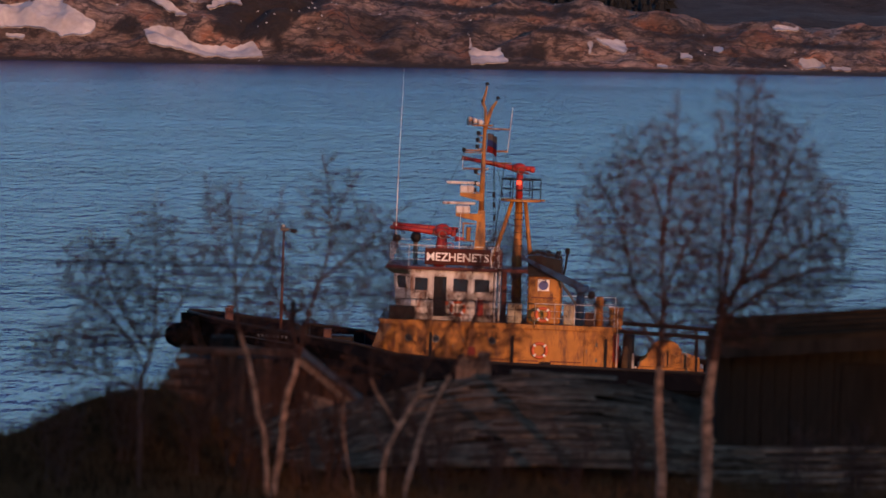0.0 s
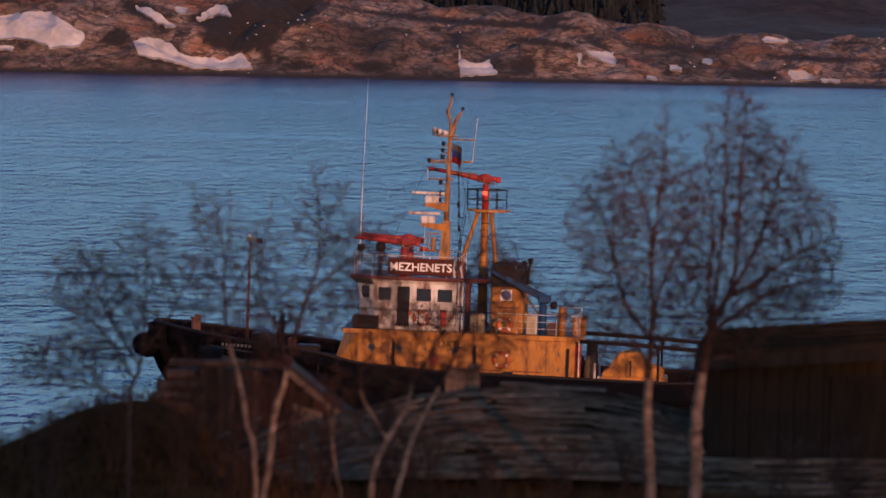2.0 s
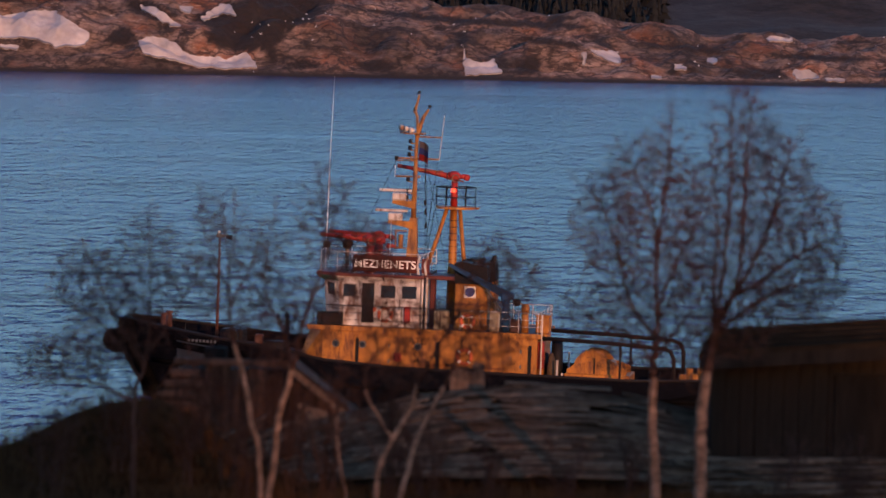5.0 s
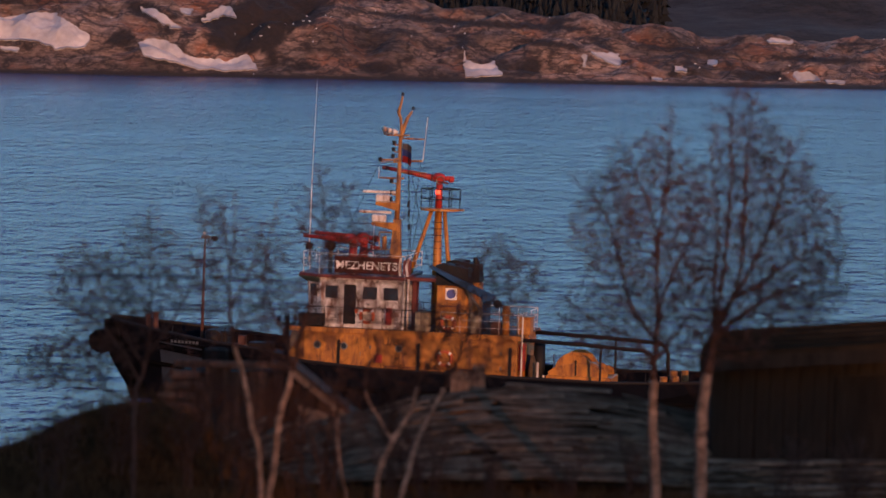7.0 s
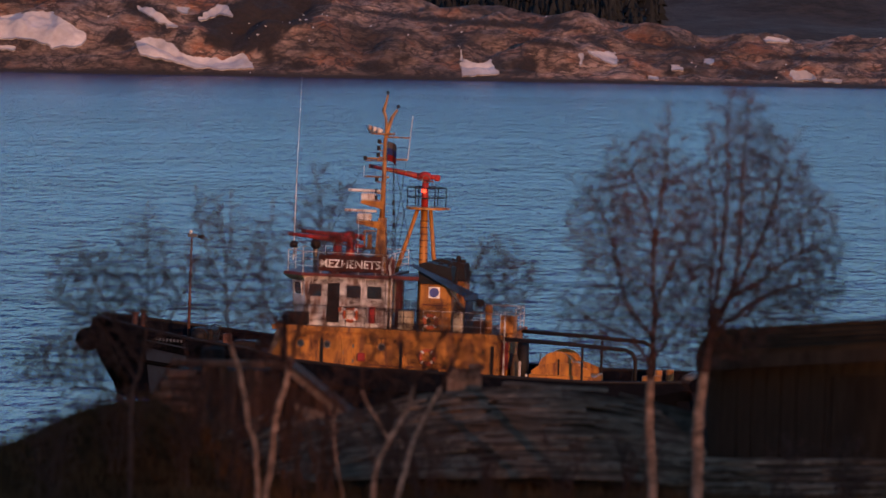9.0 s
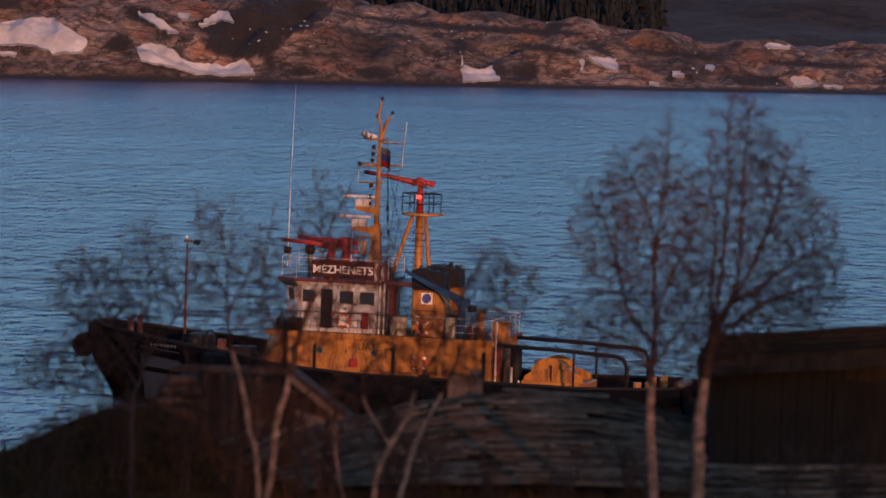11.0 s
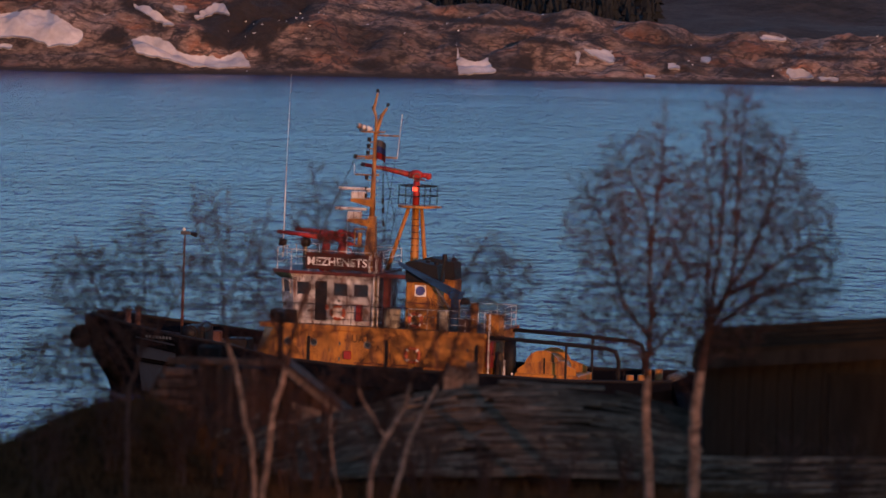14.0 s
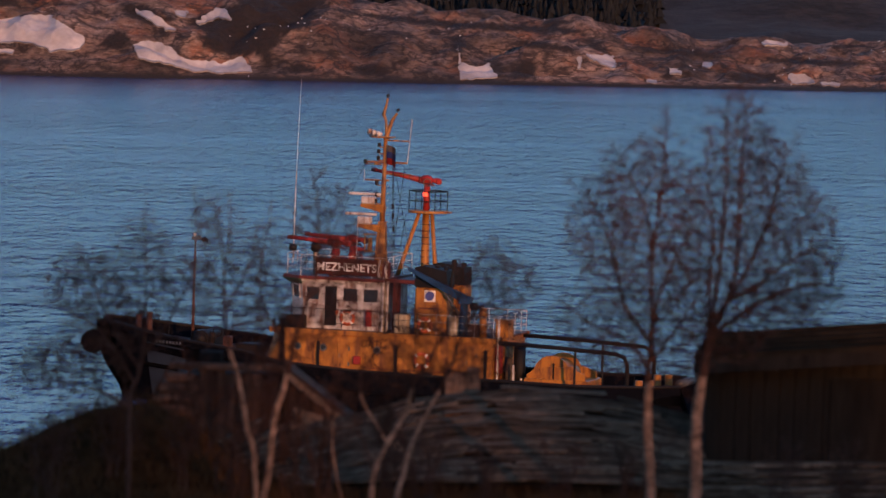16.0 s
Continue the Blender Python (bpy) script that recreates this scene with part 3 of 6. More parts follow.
def build_hull(tug):
    xs = [-17 + 32.0 * i / 54 for i in range(55)]
    v, f = [], []
    for x in xs:
        r, b, w = along(RAIL, x), along(BEAM, x), along(BEAM_WL, x)
        back = -0.95 * smooth_step(11, 15.0, x)      # raked stem
        low = back * 1.0
        t = 0.09
        row = [(x + low * 1.5, w * 0.75, -2.2), (x + low, w, -0.84), (x + low * 0.4, (w + b) / 2 + 0.06, (r - 0.84) * 0.5), (x, b, r - 0.05), (x, b, r),
               (x, max(b - t, 0.02), r), (x, max(b - t, 0.02), r - 0.95), (x, 0, r - 0.92)]
        v += row + [(p[0], -p[1], p[2]) for p in row[:-1]]
    n = 15
    for i in range(len(xs) - 1):
        for k in range(7):
            f.append((i * n + k, i * n + k + 1, (i + 1) * n + k + 1, (i + 1) * n + k))
        seq = [8, 9, 10, 11, 12, 13, 14, 7]
        for p, q in zip(seq, seq[1:]):
            f.append((i * n + q, i * n + p, (i + 1) * n + p, (i + 1) * n + q))
    for i, turn in ((0, 1), (len(xs) - 1, -1)):
        left = [i * n + k for k in range(8)]
        right = [i * n + k for k in (14, 13, 12, 11, 10, 9, 8)]
        f.append(tuple((left + right)[::turn]))
    hull = part("hull", Shape().add(v, f), HULL, tug, "dark grey steel hull with scuffed paint", True)
    # cap rail, rubbing strakes
    for s in (1, -1):
        part("cap_rail", Shape().tube([(x, s * (along(BEAM, x) - 0.04), along(RAIL, x) + 0.02) for x in xs], 0.09, 6), BLACK, tug, "", True)
        part("rubbing_strake", Shape().tube([(x, s * ((along(BEAM, x) + along(BEAM_WL, x)) / 2 + 0.13), (along(RAIL, x) - 0.84) * 0.5) for x in xs[1:-3]], 0.13, 6), RUBBER, tug, "", True)
        # bulwark stanchions on the inside
        for k in range(14):
            x = -15 + k * 2.1
            part("bulwark_stay", Shape().hull([(x, s * (along(BEAM, x) - 0.1), along(RAIL, x) - 0.05), (x, s * (along(BEAM, x) - 0.1), along(RAIL, x) - 0.93), (x, s * (along(BEAM, x) - 0.5), along(RAIL, x) - 0.93),
                 (x + 0.04, s * (along(BEAM, x) - 0.1), along(RAIL, x) - 0.05), (x + 0.04, s * (along(BEAM, x) - 0.1), along(RAIL, x) - 0.93), (x + 0.04, s * (along(BEAM, x) - 0.5), along(RAIL, x) - 0.93)]), BLACK, tug)
    # paler panel below the bow rail: the water's reflection put in as colour
    cols = [9.4 + 0.25 * i for i in range(11)]
    v = []
    for x in cols:
        r, b, w = along(RAIL, x), along(BEAM, x), along(BEAM_WL, x)
        back = -0.95 * smooth_step(11, 15.0, x)
        v += [(x + back, w + 0.03, -0.8), (x + back * 0.4, (w + b) / 2 + 0.09, (r - 0.84) * 0.5), (x + back * 0.2, b - 0.06, r * 0.80)]
    fc = [(i * 3 + k, i * 3 + k + 1, i * 3 + k + 4, i * 3 + k + 3) for i in range(10) for k in range(2)]
    part("bow_reflection_panel", Shape().add(v, fc), BOW_REFLECTION, tug, "grey panel for the water's reflection on the bow", True)
    # bow fender: a thick roll on the stem with hanging rubber mats
    bow = [(15.65 - 0.17 * y * y, y, 1.85) for y in [-2.0 + 0.25 * i for i in range(17)]]
    part("bow_fender", Shape().tube(bow, [0.35] + [0.58] * 15 + [0.35], 10), RUBBER, tug, "thick black rubber bow fender", True)
    for k in range(9):
        y = -1.7 + k * 0.425
        x = 15.15 - 0.2 * y * y
        part("fender_mat", Shape().tube([(x, y, 3.0), (x - 0.05, y * 0.92, 2.0), (x - 0.6, y * 0.8, 0.8), (x - 1.4, y * 0.5, -0.6)], [0.26, 0.34, 0.32, 0.24], 7), RUBBER, tug, "hanging black rubber fender", True)
    return hull


def rail_run(tug, pts, z, h, mat, posts):
    """Guard rail: three bars and posts along a line of points on the deck."""
    for k in (1.0, 0.66, 0.33):
        part("guard_bar", Shape().tube([(x, y, z + h * k) for x, y in pts], 0.02 if k == 1 else 0.012, 6), mat, tug)
    for x, y in posts:
        part("guard_post", Shape().tube([(x, y, z - 0.03), (x, y, z + h)], 0.019, 6), mat, tug)


def lifebuoy(tug, x, y, z, r, axis="y"):
    ring = part("lifebuoy", Shape().ring((x, y, z), r, 0.085, axis, 24, 8), ORANGE, tug, "orange lifebuoy with white bands", True)
    for k in range(4):
        a = math.pi * (0.25 + 0.5 * k)
        pts = [(x + r * math.cos(a + d), y, z + r * math.sin(a + d)) for d in (-0.16, 0, 0.16)]
        part("band", Shape().tube(pts, 0.092, 8), LETTER, ring, "white band", True)


def build_house(tug):
    # deckhouse with the long yellow side
    prof = [(5.55, 1.0), (4.85, 3.22), (-7.1, 3.22), (-7.1, 0.6), (5.55, 0.6)]
    pts = [(x, s * (3.3 - (0.9 if x > 4.5 else 0)), z) for x, z in prof for s in (1, -1)] + [(4.1, s * 3.3, z) for z in (0.6, 3.22) for s in (1, -1)]
    house = part("deckhouse", Shape().hull(pts), YELLOW, tug, "weathered yellow deckhouse with rust runs")
    part("deck", Shape().box(-7.25, 5.0, -3.42, 3.42, 3.22, 3.32, 0.03), DECK, house, "dark red upper deck")
    part("deck_edge", Shape().box(-7.3, 4.9, 3.40, 3.47, 3.08, 3.34, 0.02), YELLOW, house)
    part("deck_edge", Shape().box(-7.3, 4.9, -3.47, -3.40, 3.08, 3.34, 0.02), YELLOW, house)
    # side details: doors, portholes, vent slots, strips
    for x, w in ((-5.95, 0.66), (0.9, 0.66)):
        door = part("side_door", Shape().box(x - w / 2, x + w / 2, 3.295, 3.35, 1.28, 2.75, 0.04), YELLOW, house, "yellow steel weathertight door")
        part("handle", Shape().tube([(x + 0.2, 3.36, 1.95), (x + 0.2, 3.43, 1.95), (x + 0.2, 3.43, 2.15)], 0.02, 6), STEEL, door)
        part("hinge", Shape().box(x - w / 2 - 0.03, x - w / 2 + 0.07, 3.34, 3.38, 2.3, 2.5, 0.01), STEEL, door)
        part("hinge", Shape().box(x - w / 2 - 0.03, x - w / 2 + 0.07, 3.34, 3.38, 1.5, 1.7, 0.01), STEEL, door)
    for x in (3.4, 2.0, -0.9):
        ring = part("porthole", Shape().ring((x, 3.31, 2.4), 0.17, 0.04, "y", 16, 6), STEEL, house, "", True)
        part("pane", Shape().tube([(x, 3.29, 2.4), (x, 3.315, 2.4)], 0.165, 16), GLASS, ring)
    for x in (-1.95, 2.25, -6.75):
        part("drain_pipe", Shape().box(x - 0.07, x + 0.07, 3.30, 3.44, 1.2, 2.72, 0.03), BLACK, house, "black vertical pipe")
    for x0, x1 in ((-2.2, -3.3), (-3.9, -5.5), (-0.2, -1.8)):
        part("sill_strip", Shape().box(x0, x1, 3.30, 3.34, 1.42, 1.47, 0.01), MAROON, house)
    part("step_box", Shape().box(-3.45, -3.95, 3.31, 3.62, 1.2, 1.42, 0.02), BLACK, house)
    red = part("fire_hose_box", Shape().box(-0.05, 0.33, 3.30, 3.50, 1.62, 2.05, 0.03), RED, house, "red fire hose box")
    lifebuoy(house, -3.35, 3.42, 2.0, 0.36)
    lettering("letters", "UATL", 0.52, LETTER_DARK, house, pose(-0.65, 3.305, 2.52, 90, 0, 180), "dark brown letters", 0.015, 0.012)
    # after face of the deckhouse
    part("after_door", Shape().box(-7.12, -7.18, 0.2, 0.95, 0.9, 2.75, 0.03), GREEN, house, "dark steel door")
    part("hydrant_box", Shape().box(-7.1, -7.4, 2.3, 2.85, 1.5, 2.9, 0.03), RED, house, "red locker on the after wall")
    part("hose_reel", Shape().ring((-7.35, 1.4, 1.7), 0.4, 0.2, "x", 18, 8), BLACK, house, "black hose reel", True)
    part("ladder_rail", Shape().tube([(-7.3, 3.1, 0.4), (-7.3, 3.1, 4.3)], 0.035, 6), WHITE, house)
    part("ladder_rail", Shape().tube([(-7.3, 2.95, 0.4), (-7.3, 2.95, 4.3)], 0.035, 6), WHITE, house)
    part("vent_head", Shape().tube([(-7.25, 1.9, 0.4), (-7.25, 1.9, 3.0), (-7.45, 1.9, 3.25)], [0.14, 0.14, 0.22], 10), YELLOW, house, "", True)
    # guard rail round the upper deck
    port = [(4.75, 2.4), (4.1, 3.36), (-7.15, 3.36), (-7.15, 0.5)]
    posts = [(4.75, 2.4), (4.1, 3.36)] + [(4.1 - 1.02 * k, 3.36) for k in range(1, 12)] + [(-7.15, 2.2), (-7.15, 0.9)]
    rail_run(tug, [(4.75, 2.4), (4.1, 3.36), (-3.0, 3.36)], 3.32, 1.08, BLACK, [p for p in posts if p[0] > -3.2])
    rail_run(tug, [(-3.05, 3.36), (-7.15, 3.36), (-7.15, 0.5)], 3.32, 1.08, WHITE, [p for p in posts if p[0] <= -3.2] + [(-3.05, 3.36)])
    rail_run(tug, [(x, -y) for x, y in port], 3.32, 1.08, WHITE, [(x, -y) for x, y in posts])


def build_wheelhouse(tug):
    L, Z0, Z1 = 2.55, 3.32, 5.86
    wh = part("wheelhouse", Shape().hull([(x, s * y, z) for x, y, z in ((3.3, L, Z0), (3.5, L, Z1), (4.15, 1.7, Z0), (4.35, 1.7, Z1), (-0.8, L, Z0), (-0.8, L, Z1)) for s in (1, -1)]), WHITE, tug, "white wheelhouse with peeling rusty paint")
    part("roof", Shape().hull([(x, s * y, z) for x, y in ((3.6, 2.75), (4.75, 1.8), (-1.0, 2.75)) for s in (1, -1) for z in (5.88, 6.04)]), MAROON, wh, "dark red roof edge")
    part("visor", Shape().hull([(x, s * y, z) for x, y, z in ((3.75, 2.6, 5.88), (4.85, 1.75, 5.88), (3.45, 2.58, 5.60), (4.40, 1.72, 5.60), (3.4, 2.0, 5.88)) for s in (1, -1)]), GREEN, wh, "dark green window visor")
    def window(x0, x1, z0, z1):
        fr = Shape()
        for a, b, c, d in ((x0 - .07, x1 + .07, z0 - .07, z0), (x0 - .07, x1 + .07, z1, z1 + .07), (x0 - .07, x0, z0, z1), (x1, x1 + .07, z0, z1)):
            fr.box(a, b, L - 0.02, L + 0.045, c, d, 0.01)
        w = part("window", fr, WHITE, wh, "square wheelhouse window")
        part("pane", Shape().box(x0, x1, L - 0.01, L + 0.015, z0, z1), GLASS, w)
    for x0, x1 in ((2.55, 3.2), (0.47, 1.22), (-0.64, 0.13)):
        window(x0, x1, 4.82, 5.46)
    # raked corner window and front windows
    for k, (a, b) in enumerate((((3.52, 2.52), (4.2, 1.73)), ((4.27, 1.5), (4.27, 0.55)), ((4.27, 0.45), (4.27, -0.45)), ((4.27, -0.55), (4.27, -1.5)))):
        d = Vector((b[0] - a[0], b[1] - a[1], 0))
        nrm = Vector((-d.y, d.x, 0)).normalized() * (1 if (-d.y) > 0 else -1)
        A, B = Vector((a[0], a[1], 0)) + d * 0.12 - nrm * 0.02, Vector((b[0], b[1], 0)) - d * 0.12 - nrm * 0.02
        q = [(A, 4.85, 0.0), (B, 4.85, 0.0), (B, 5.52, 0.06), (A, 5.52, 0.06)]
        fr = part("window", Shape().tube([p + nrm * (o + 0.03) + Vector((0, 0, z)) for p, z, o in q + q[:1]], 0.04, 6), WHITE, wh, "forward wheelhouse window")
        part("pane", Shape().hull([p + nrm * (o + t) + Vector((0, 0, z)) for p, z, o in q for t in (-0.02, 0.03)]), GLASS, fr)
    # open doorway: a black panel on the wall stands for the shade inside
    fr = Shape()
    for a, b, c, d in ((1.50, 1.57, 3.45, 5.62), (2.22, 2.29, 3.45, 5.62), (1.50, 2.29, 5.55, 5.62)):
        fr.box(a, b, L - 0.02, L + 0.06, c, d, 0.01)
    dw = part("doorway", fr, WHITE, wh, "open wheelhouse doorway")
    part("doorway_shade_panel", Shape().box(1.57, 2.22, L - 0.01, L + 0.012, 3.5, 5.55), BLACK, dw, "black panel for the shaded wheelhouse interior")
    part("door_pane", Shape().box(1.62, 1.75, L + 0.0, L + 0.025, 4.75, 5.45), GLASS, dw)
    part("inner_board", Shape().box(1.59, 2.2, L + 0.0, L + 0.03, 3.5, 3.9, 0.01), BLACK, dw)
    lifebuoy(wh, 0.95, L + 0.1, 3.95, 0.34)
    part("extinguisher_locker", Shape().box(-0.05, -0.36, L, L + 0.22, 3.55, 4.42, 0.03), RED, wh, "red fire locker")
    part("light_box", Shape().box(0.85, 1.0, L, L + 0.08, 4.5, 4.62, 0.01), STEEL, wh)
    part("side_lamp", Shape().tube([(1.52, L + 0.14, 4.1), (1.52, L + 0.14, 4.32)], 0.09, 8), ORANGE, wh, "small orange lamp")
    for x in (-0.78, 2.42):
        part("seam_strip", Shape().box(x - 0.05, x + 0.05, L, L + 0.02, 3.35, 5.85, 0.005), WHITE, wh)
    part("corner_pipe", Shape().tube([(-0.95, L + 0.12, 3.3), (-0.95, L + 0.12, 6.0)], 0.06, 8), WHITE, wh)
    # bridge-top rail with the name board
    top = [(4.55, 1.75), (3.55, 2.66), (-0.95, 2.66), (-0.95, -2.66)]
    rail_run(tug, top, 6.04, 1.1, WHITE, [(4.55, 1.75), (3.55, 2.66), (2.6, 2.66), (1.7, 2.66), (0.6, 2.66), (-0.3, 2.66), (-0.95, 2.66), (-0.95, 0.9), (-0.95, -0.9)])
    st = [(4.55, 1.75), (4.55, -1.75), (3.55, -2.66), (-0.95, -2.66)]
    rail_run(tug, st, 6.04, 1.1, WHITE, [(4.55, 0), (4.55, -1.75), (3.55, -2.66), (2, -2.66), (0.5, -2.66), (-0.95, -2.66)])
    sign = part("name_board", Shape().box(2.72, -0.64, 2.70, 2.76, 6.17, 7.03, 0.015), SIGN, tug, "dark red name board with white letters")
    lettering("letters", "MEZHENETS", 0.59, LETTER, sign, pose(1.04, 2.765, 6.38, 90, 0, 180), "white raised letters", 0.015, 0.010)
    for x in (-0.72, -1.12):
        part("cable_bundle", Shape().tube([(x, 2.7, 6.1), (x + 0.08, 2.7, 6.6), (x - 0.05, 2.7, 7.05)], 0.07, 6), WHITE, tug)
    part("rail_box", Shape().box(-0.85, -1.25, 2.3, 2.68, 6.15, 6.95, 0.04), MAROON, tug)
    # searchlights, compass dome
    part("compass_dome", Shape().ball((3.3, 0.9, 7.45), 0.28, 0.28, 0.3, 14, 10), BLACK, tug, "black covered searchlight", True)
    part("dome_stand", Shape().tube([(3.3, 0.9, 6.04), (3.3, 0.9, 7.2)], 0.12, 8), STEEL, tug)
    sl = part("searchlight", Shape().tube([(4.05, 1.9, 7.42), (4.42, 1.95, 7.45)], [0.16, 0.2], 12), BLACK, tug, "", True)
    part("bracket", Shape().tube([(4.2, 1.9, 6.9), (4.2, 1.9, 7.3)], 0.05, 6), STEEL, sl)
    # whip aerial
    part("whip_aerial", Shape().tube([(4.32, 1.6, 6.6), (4.28, 1.6, 11.4)], [0.036, 0.022], 6), WHITE, tug, "white whip aerial")
    part("whip_tip", Shape().tube([(4.28, 1.6, 11.4), (4.18, 1.6, 16.2)], [0.013, 0.005], 5), WHITE, tug)
    part("rod_aerial", Shape().tube([(1.05, 1.0, 6.1), (1.02, 1.0, 9.2)], [0.02, 0.012], 5), WHITE, tug)


def fire_monitor(tug, x, y, z, reach, rise, twin):
    """Red water cannon: body, barrel and hand wheel."""
    body = part("monitor_body", Shape().box(x - 0.30, x + 0.34, y - 0.2, y + 0.2, z - 0.2, z + 0.2, 0.09).ball((x + 0.05, y, z + 0.06), 0.34, 0.26, 0.22, 12, 8), RED, tug, "red fire monitor", True)
    part("elbow", Shape().box(x - 0.78, x - 0.5, y - 0.17, y + 0.17, z - 0.2, z + 0.12, 0.07), RED, body)
    part("link", Shape().tube([(x - 0.6, y, z), (x - 0.2, y, z)], 0.13, 10), RED, body, "", True)
    part("flange", Shape().tube([(x + 0.34, y, z), (x + 0.42, y, z)], 0.2, 12), MAROON, body)
    part("ram", Shape().tube([(x - 0.5, y + 0.2, z - 0.25), (x + 0.4, y + 0.2, z - 0.1)], 0.05, 6), MAROON, body)
    for s in twin:
        part("barrel", Shape().tube([(x + 0.2, y + s, z - 0.02 + abs(s) * 0.2), (x + reach * 0.5, y + s, z + rise * 0.5 + s * 0.3), (x + reach, y + s, z + rise + s * 0.5)], [0.16, 0.125, 0.09], 10), RED, body, "long red barrel", True)
        part("nozzle", Shape().tube([(x + reach - 0.05, y + s, z + rise + s * 0.5), (x + reach + 0.2, y + s, z + rise + 0.02 + s * 0.5)], [0.12, 0.1], 10), MAROON, body)
    part("hand_wheel", Shape().ring((x - 0.1, y + 0.36, z - 0.1), 0.2, 0.02, "y", 14, 5), STEEL, body)


def build_masts(tug):
    # main mast
    part("mast_trunk", Shape().hull([(x, y, z) for x, y, z in ((0.34, 0.28, 6.04), (-0.32, 0.28, 6.04), (0.34, -0.28, 6.04), (-0.32, -0.28, 6.04), (0.16, 0.18, 8.9), (-0.2, 0.18, 8.9), (0.16, -0.18, 8.9), (-0.2, -0.18, 8.9))]), MAST, tug, "ochre mast foot")
    mast = part("main_mast", Shape().tube([(0, 0, 8.6), (-0.02, 0, 10.8), (-0.04, 0, 13.3)], [0.15, 0.12, 0.09], 10), MAST, tug, "ochre main mast with radars", True)
    part("topmast", Shape().tube([(-0.04, 0, 13.2), (-0.35, 0, 14.2), (-0.62, 0, 14.6)], [0.13, 0.09, 0.05], 8), MAST, mast)
    part("lamp_post", Shape().tube([(-0.1, 0, 13.2), (-0.02, 0, 14.2), (0.12, 0, 14.5), (-0.02, 0, 15.0), (-0.08, 0, 15.35)], [0.1, 0.07, 0.1, 0.06, 0.05], 7), MAST, mast)
    for x, z in ((-0.66, 14.68), (-0.08, 15.4), (0.12, 14.5)):
        part("mast_lamp", Shape().tube([(x, 0, z), (x, 0, z + 0.16)], [0.1, 0.08], 8), BLACK, mast)
    part("light_platform", Shape().box(-0.45, 0.62, -0.5, 0.5, 13.28, 13.36, 0.02), MAST, mast)
    for k, (x, y) in enumerate(((0.68, 0.35), (0.42, 0.45), (0.16, 0.5), (0.7, -0.2))):
        fl = part("floodlight", Shape().tube([(x + 0.1, y + 0.14, 13.62 - 0.06 * k), (x - 0.1, y - 0.1, 13.6 - 0.06 * k)], [0.16, 0.08], 10), WHITE, mast, "white floodlight", True)
    def arm(x0, x1, z, r=0.05, y0=0.0, y1=0.0):
        part("cross_arm", Shape().tube([(x0, y0, z), (x1, y1, z)], r, 6), MAST, mast)
    arm(1.0, -1.25, 12.0, 0.05); arm(0.0, -1.35, 13.15, 0.04); arm(0.0, 0.0, 12.0, 0.05, -1.6, 1.6); arm(1.0, -0.3, 11.05, 0.045); arm(0.0, -1.5, 11.4, 0.03)
    for x, z in ((0.28, 12.9), (0.3, 12.55), (0.32, 12.2), (1.0, 12.0), (0.35, 10.9), (0.35, 10.3), (0.38, 9.95)):
        lp = part("navigation_light", Shape().tube([(x, 0.05, z - 0.1), (x, 0.05, z + 0.12)], 0.1, 8), BLACK, mast)
        part("bracket", Shape().box(x - 0.05, 0.0, 0.0, 0.1, z - 0.14, z - 0.09), MAST, lp)
    for x, z0, z1, r in ((-1.25, 11.95, 14.3, 0.02), (1.05, 11.0, 11.6, 0.015)):
        part("rod_aerial", Shape().tube([(x, 0, z0), (x - 0.2 * (z1 - z0 > 2), 0, z1)], r, 5), WHITE, mast)
    for z, x1 in ((9.78, 1.12), (8.72, 1.3)):
        br = part("radar_bracket", Shape().hull([(x, s * 0.26, zz) for x, zz in ((x1, z), (x1, z - 0.14), (-0.1, z), (-0.1, z - 0.42)) for s in (1, -1)]), YELLOW, mast, "yellow radar platform")
        part("radar_gearbox", Shape().box(x1 - 0.72, x1 + 0.02, -0.22, 0.22, z, z + 0.40, 0.06), WHITE, br, "white radar gearbox")
        part("radar_scanner", Shape().box(x1 - 1.0, x1 + 0.72, -0.08, 0.14, z + 0.46, z + 0.60, 0.04), WHITE, br, "white radar scanner bar")
    part("lamp_cage", Shape().tube([(0.95, 0, 8.2), (0.3, 0, 8.2)], 0.04, 6).tube([(0.95, 0, 7.3), (0.3, 0, 7.3)], 0.04, 6).tube([(0.9, 0, 7.3), (0.9, 0, 8.2)], 0.04, 6).tube([(0.62, 0, 7.3), (0.62, 0, 8.0)], 0.12, 8), MAST, mast)
    part("horn", Shape().tube([(1.3, 0.3, 7.4), (0.8, 0.3, 7.4)], [0.16, 0.04], 10), RED, mast, "red ship horn", True)
    for k in range(11):
        part("rung", Shape().tube([(-0.25, -0.16, 8.9 + 0.37 * k), (-0.25, 0.16, 8.9 + 0.37 * k)], 0.018, 5), MAST, mast)
    for x0, z0, x1, z1 in ((-0.5, 13.3, -0.75, 6.3), (-0.55, 12.0, -0.9, 6.3), (-1.2, 11.9, -0.6, 6.3), (0.95, 11.95, 3.4, 6.3), (-0.6, 11.9, -1.9, 6.3)):
        part("stay_wire", Shape().tube([(x0, 0.2, z0), ((x0 + x1) / 2, 0.3, (z0 + z1) / 2), (x1, 0.4, z1)], 0.014, 4), CABLE, mast)
    for x, z in ((-0.62, 9.6), (-0.66, 9.1), (-0.7, 8.4)):
        part("insulator", Shape().tube([(x, 0.25, z), (x, 0.25, z + 0.28)], 0.07, 6), BLACK, mast)
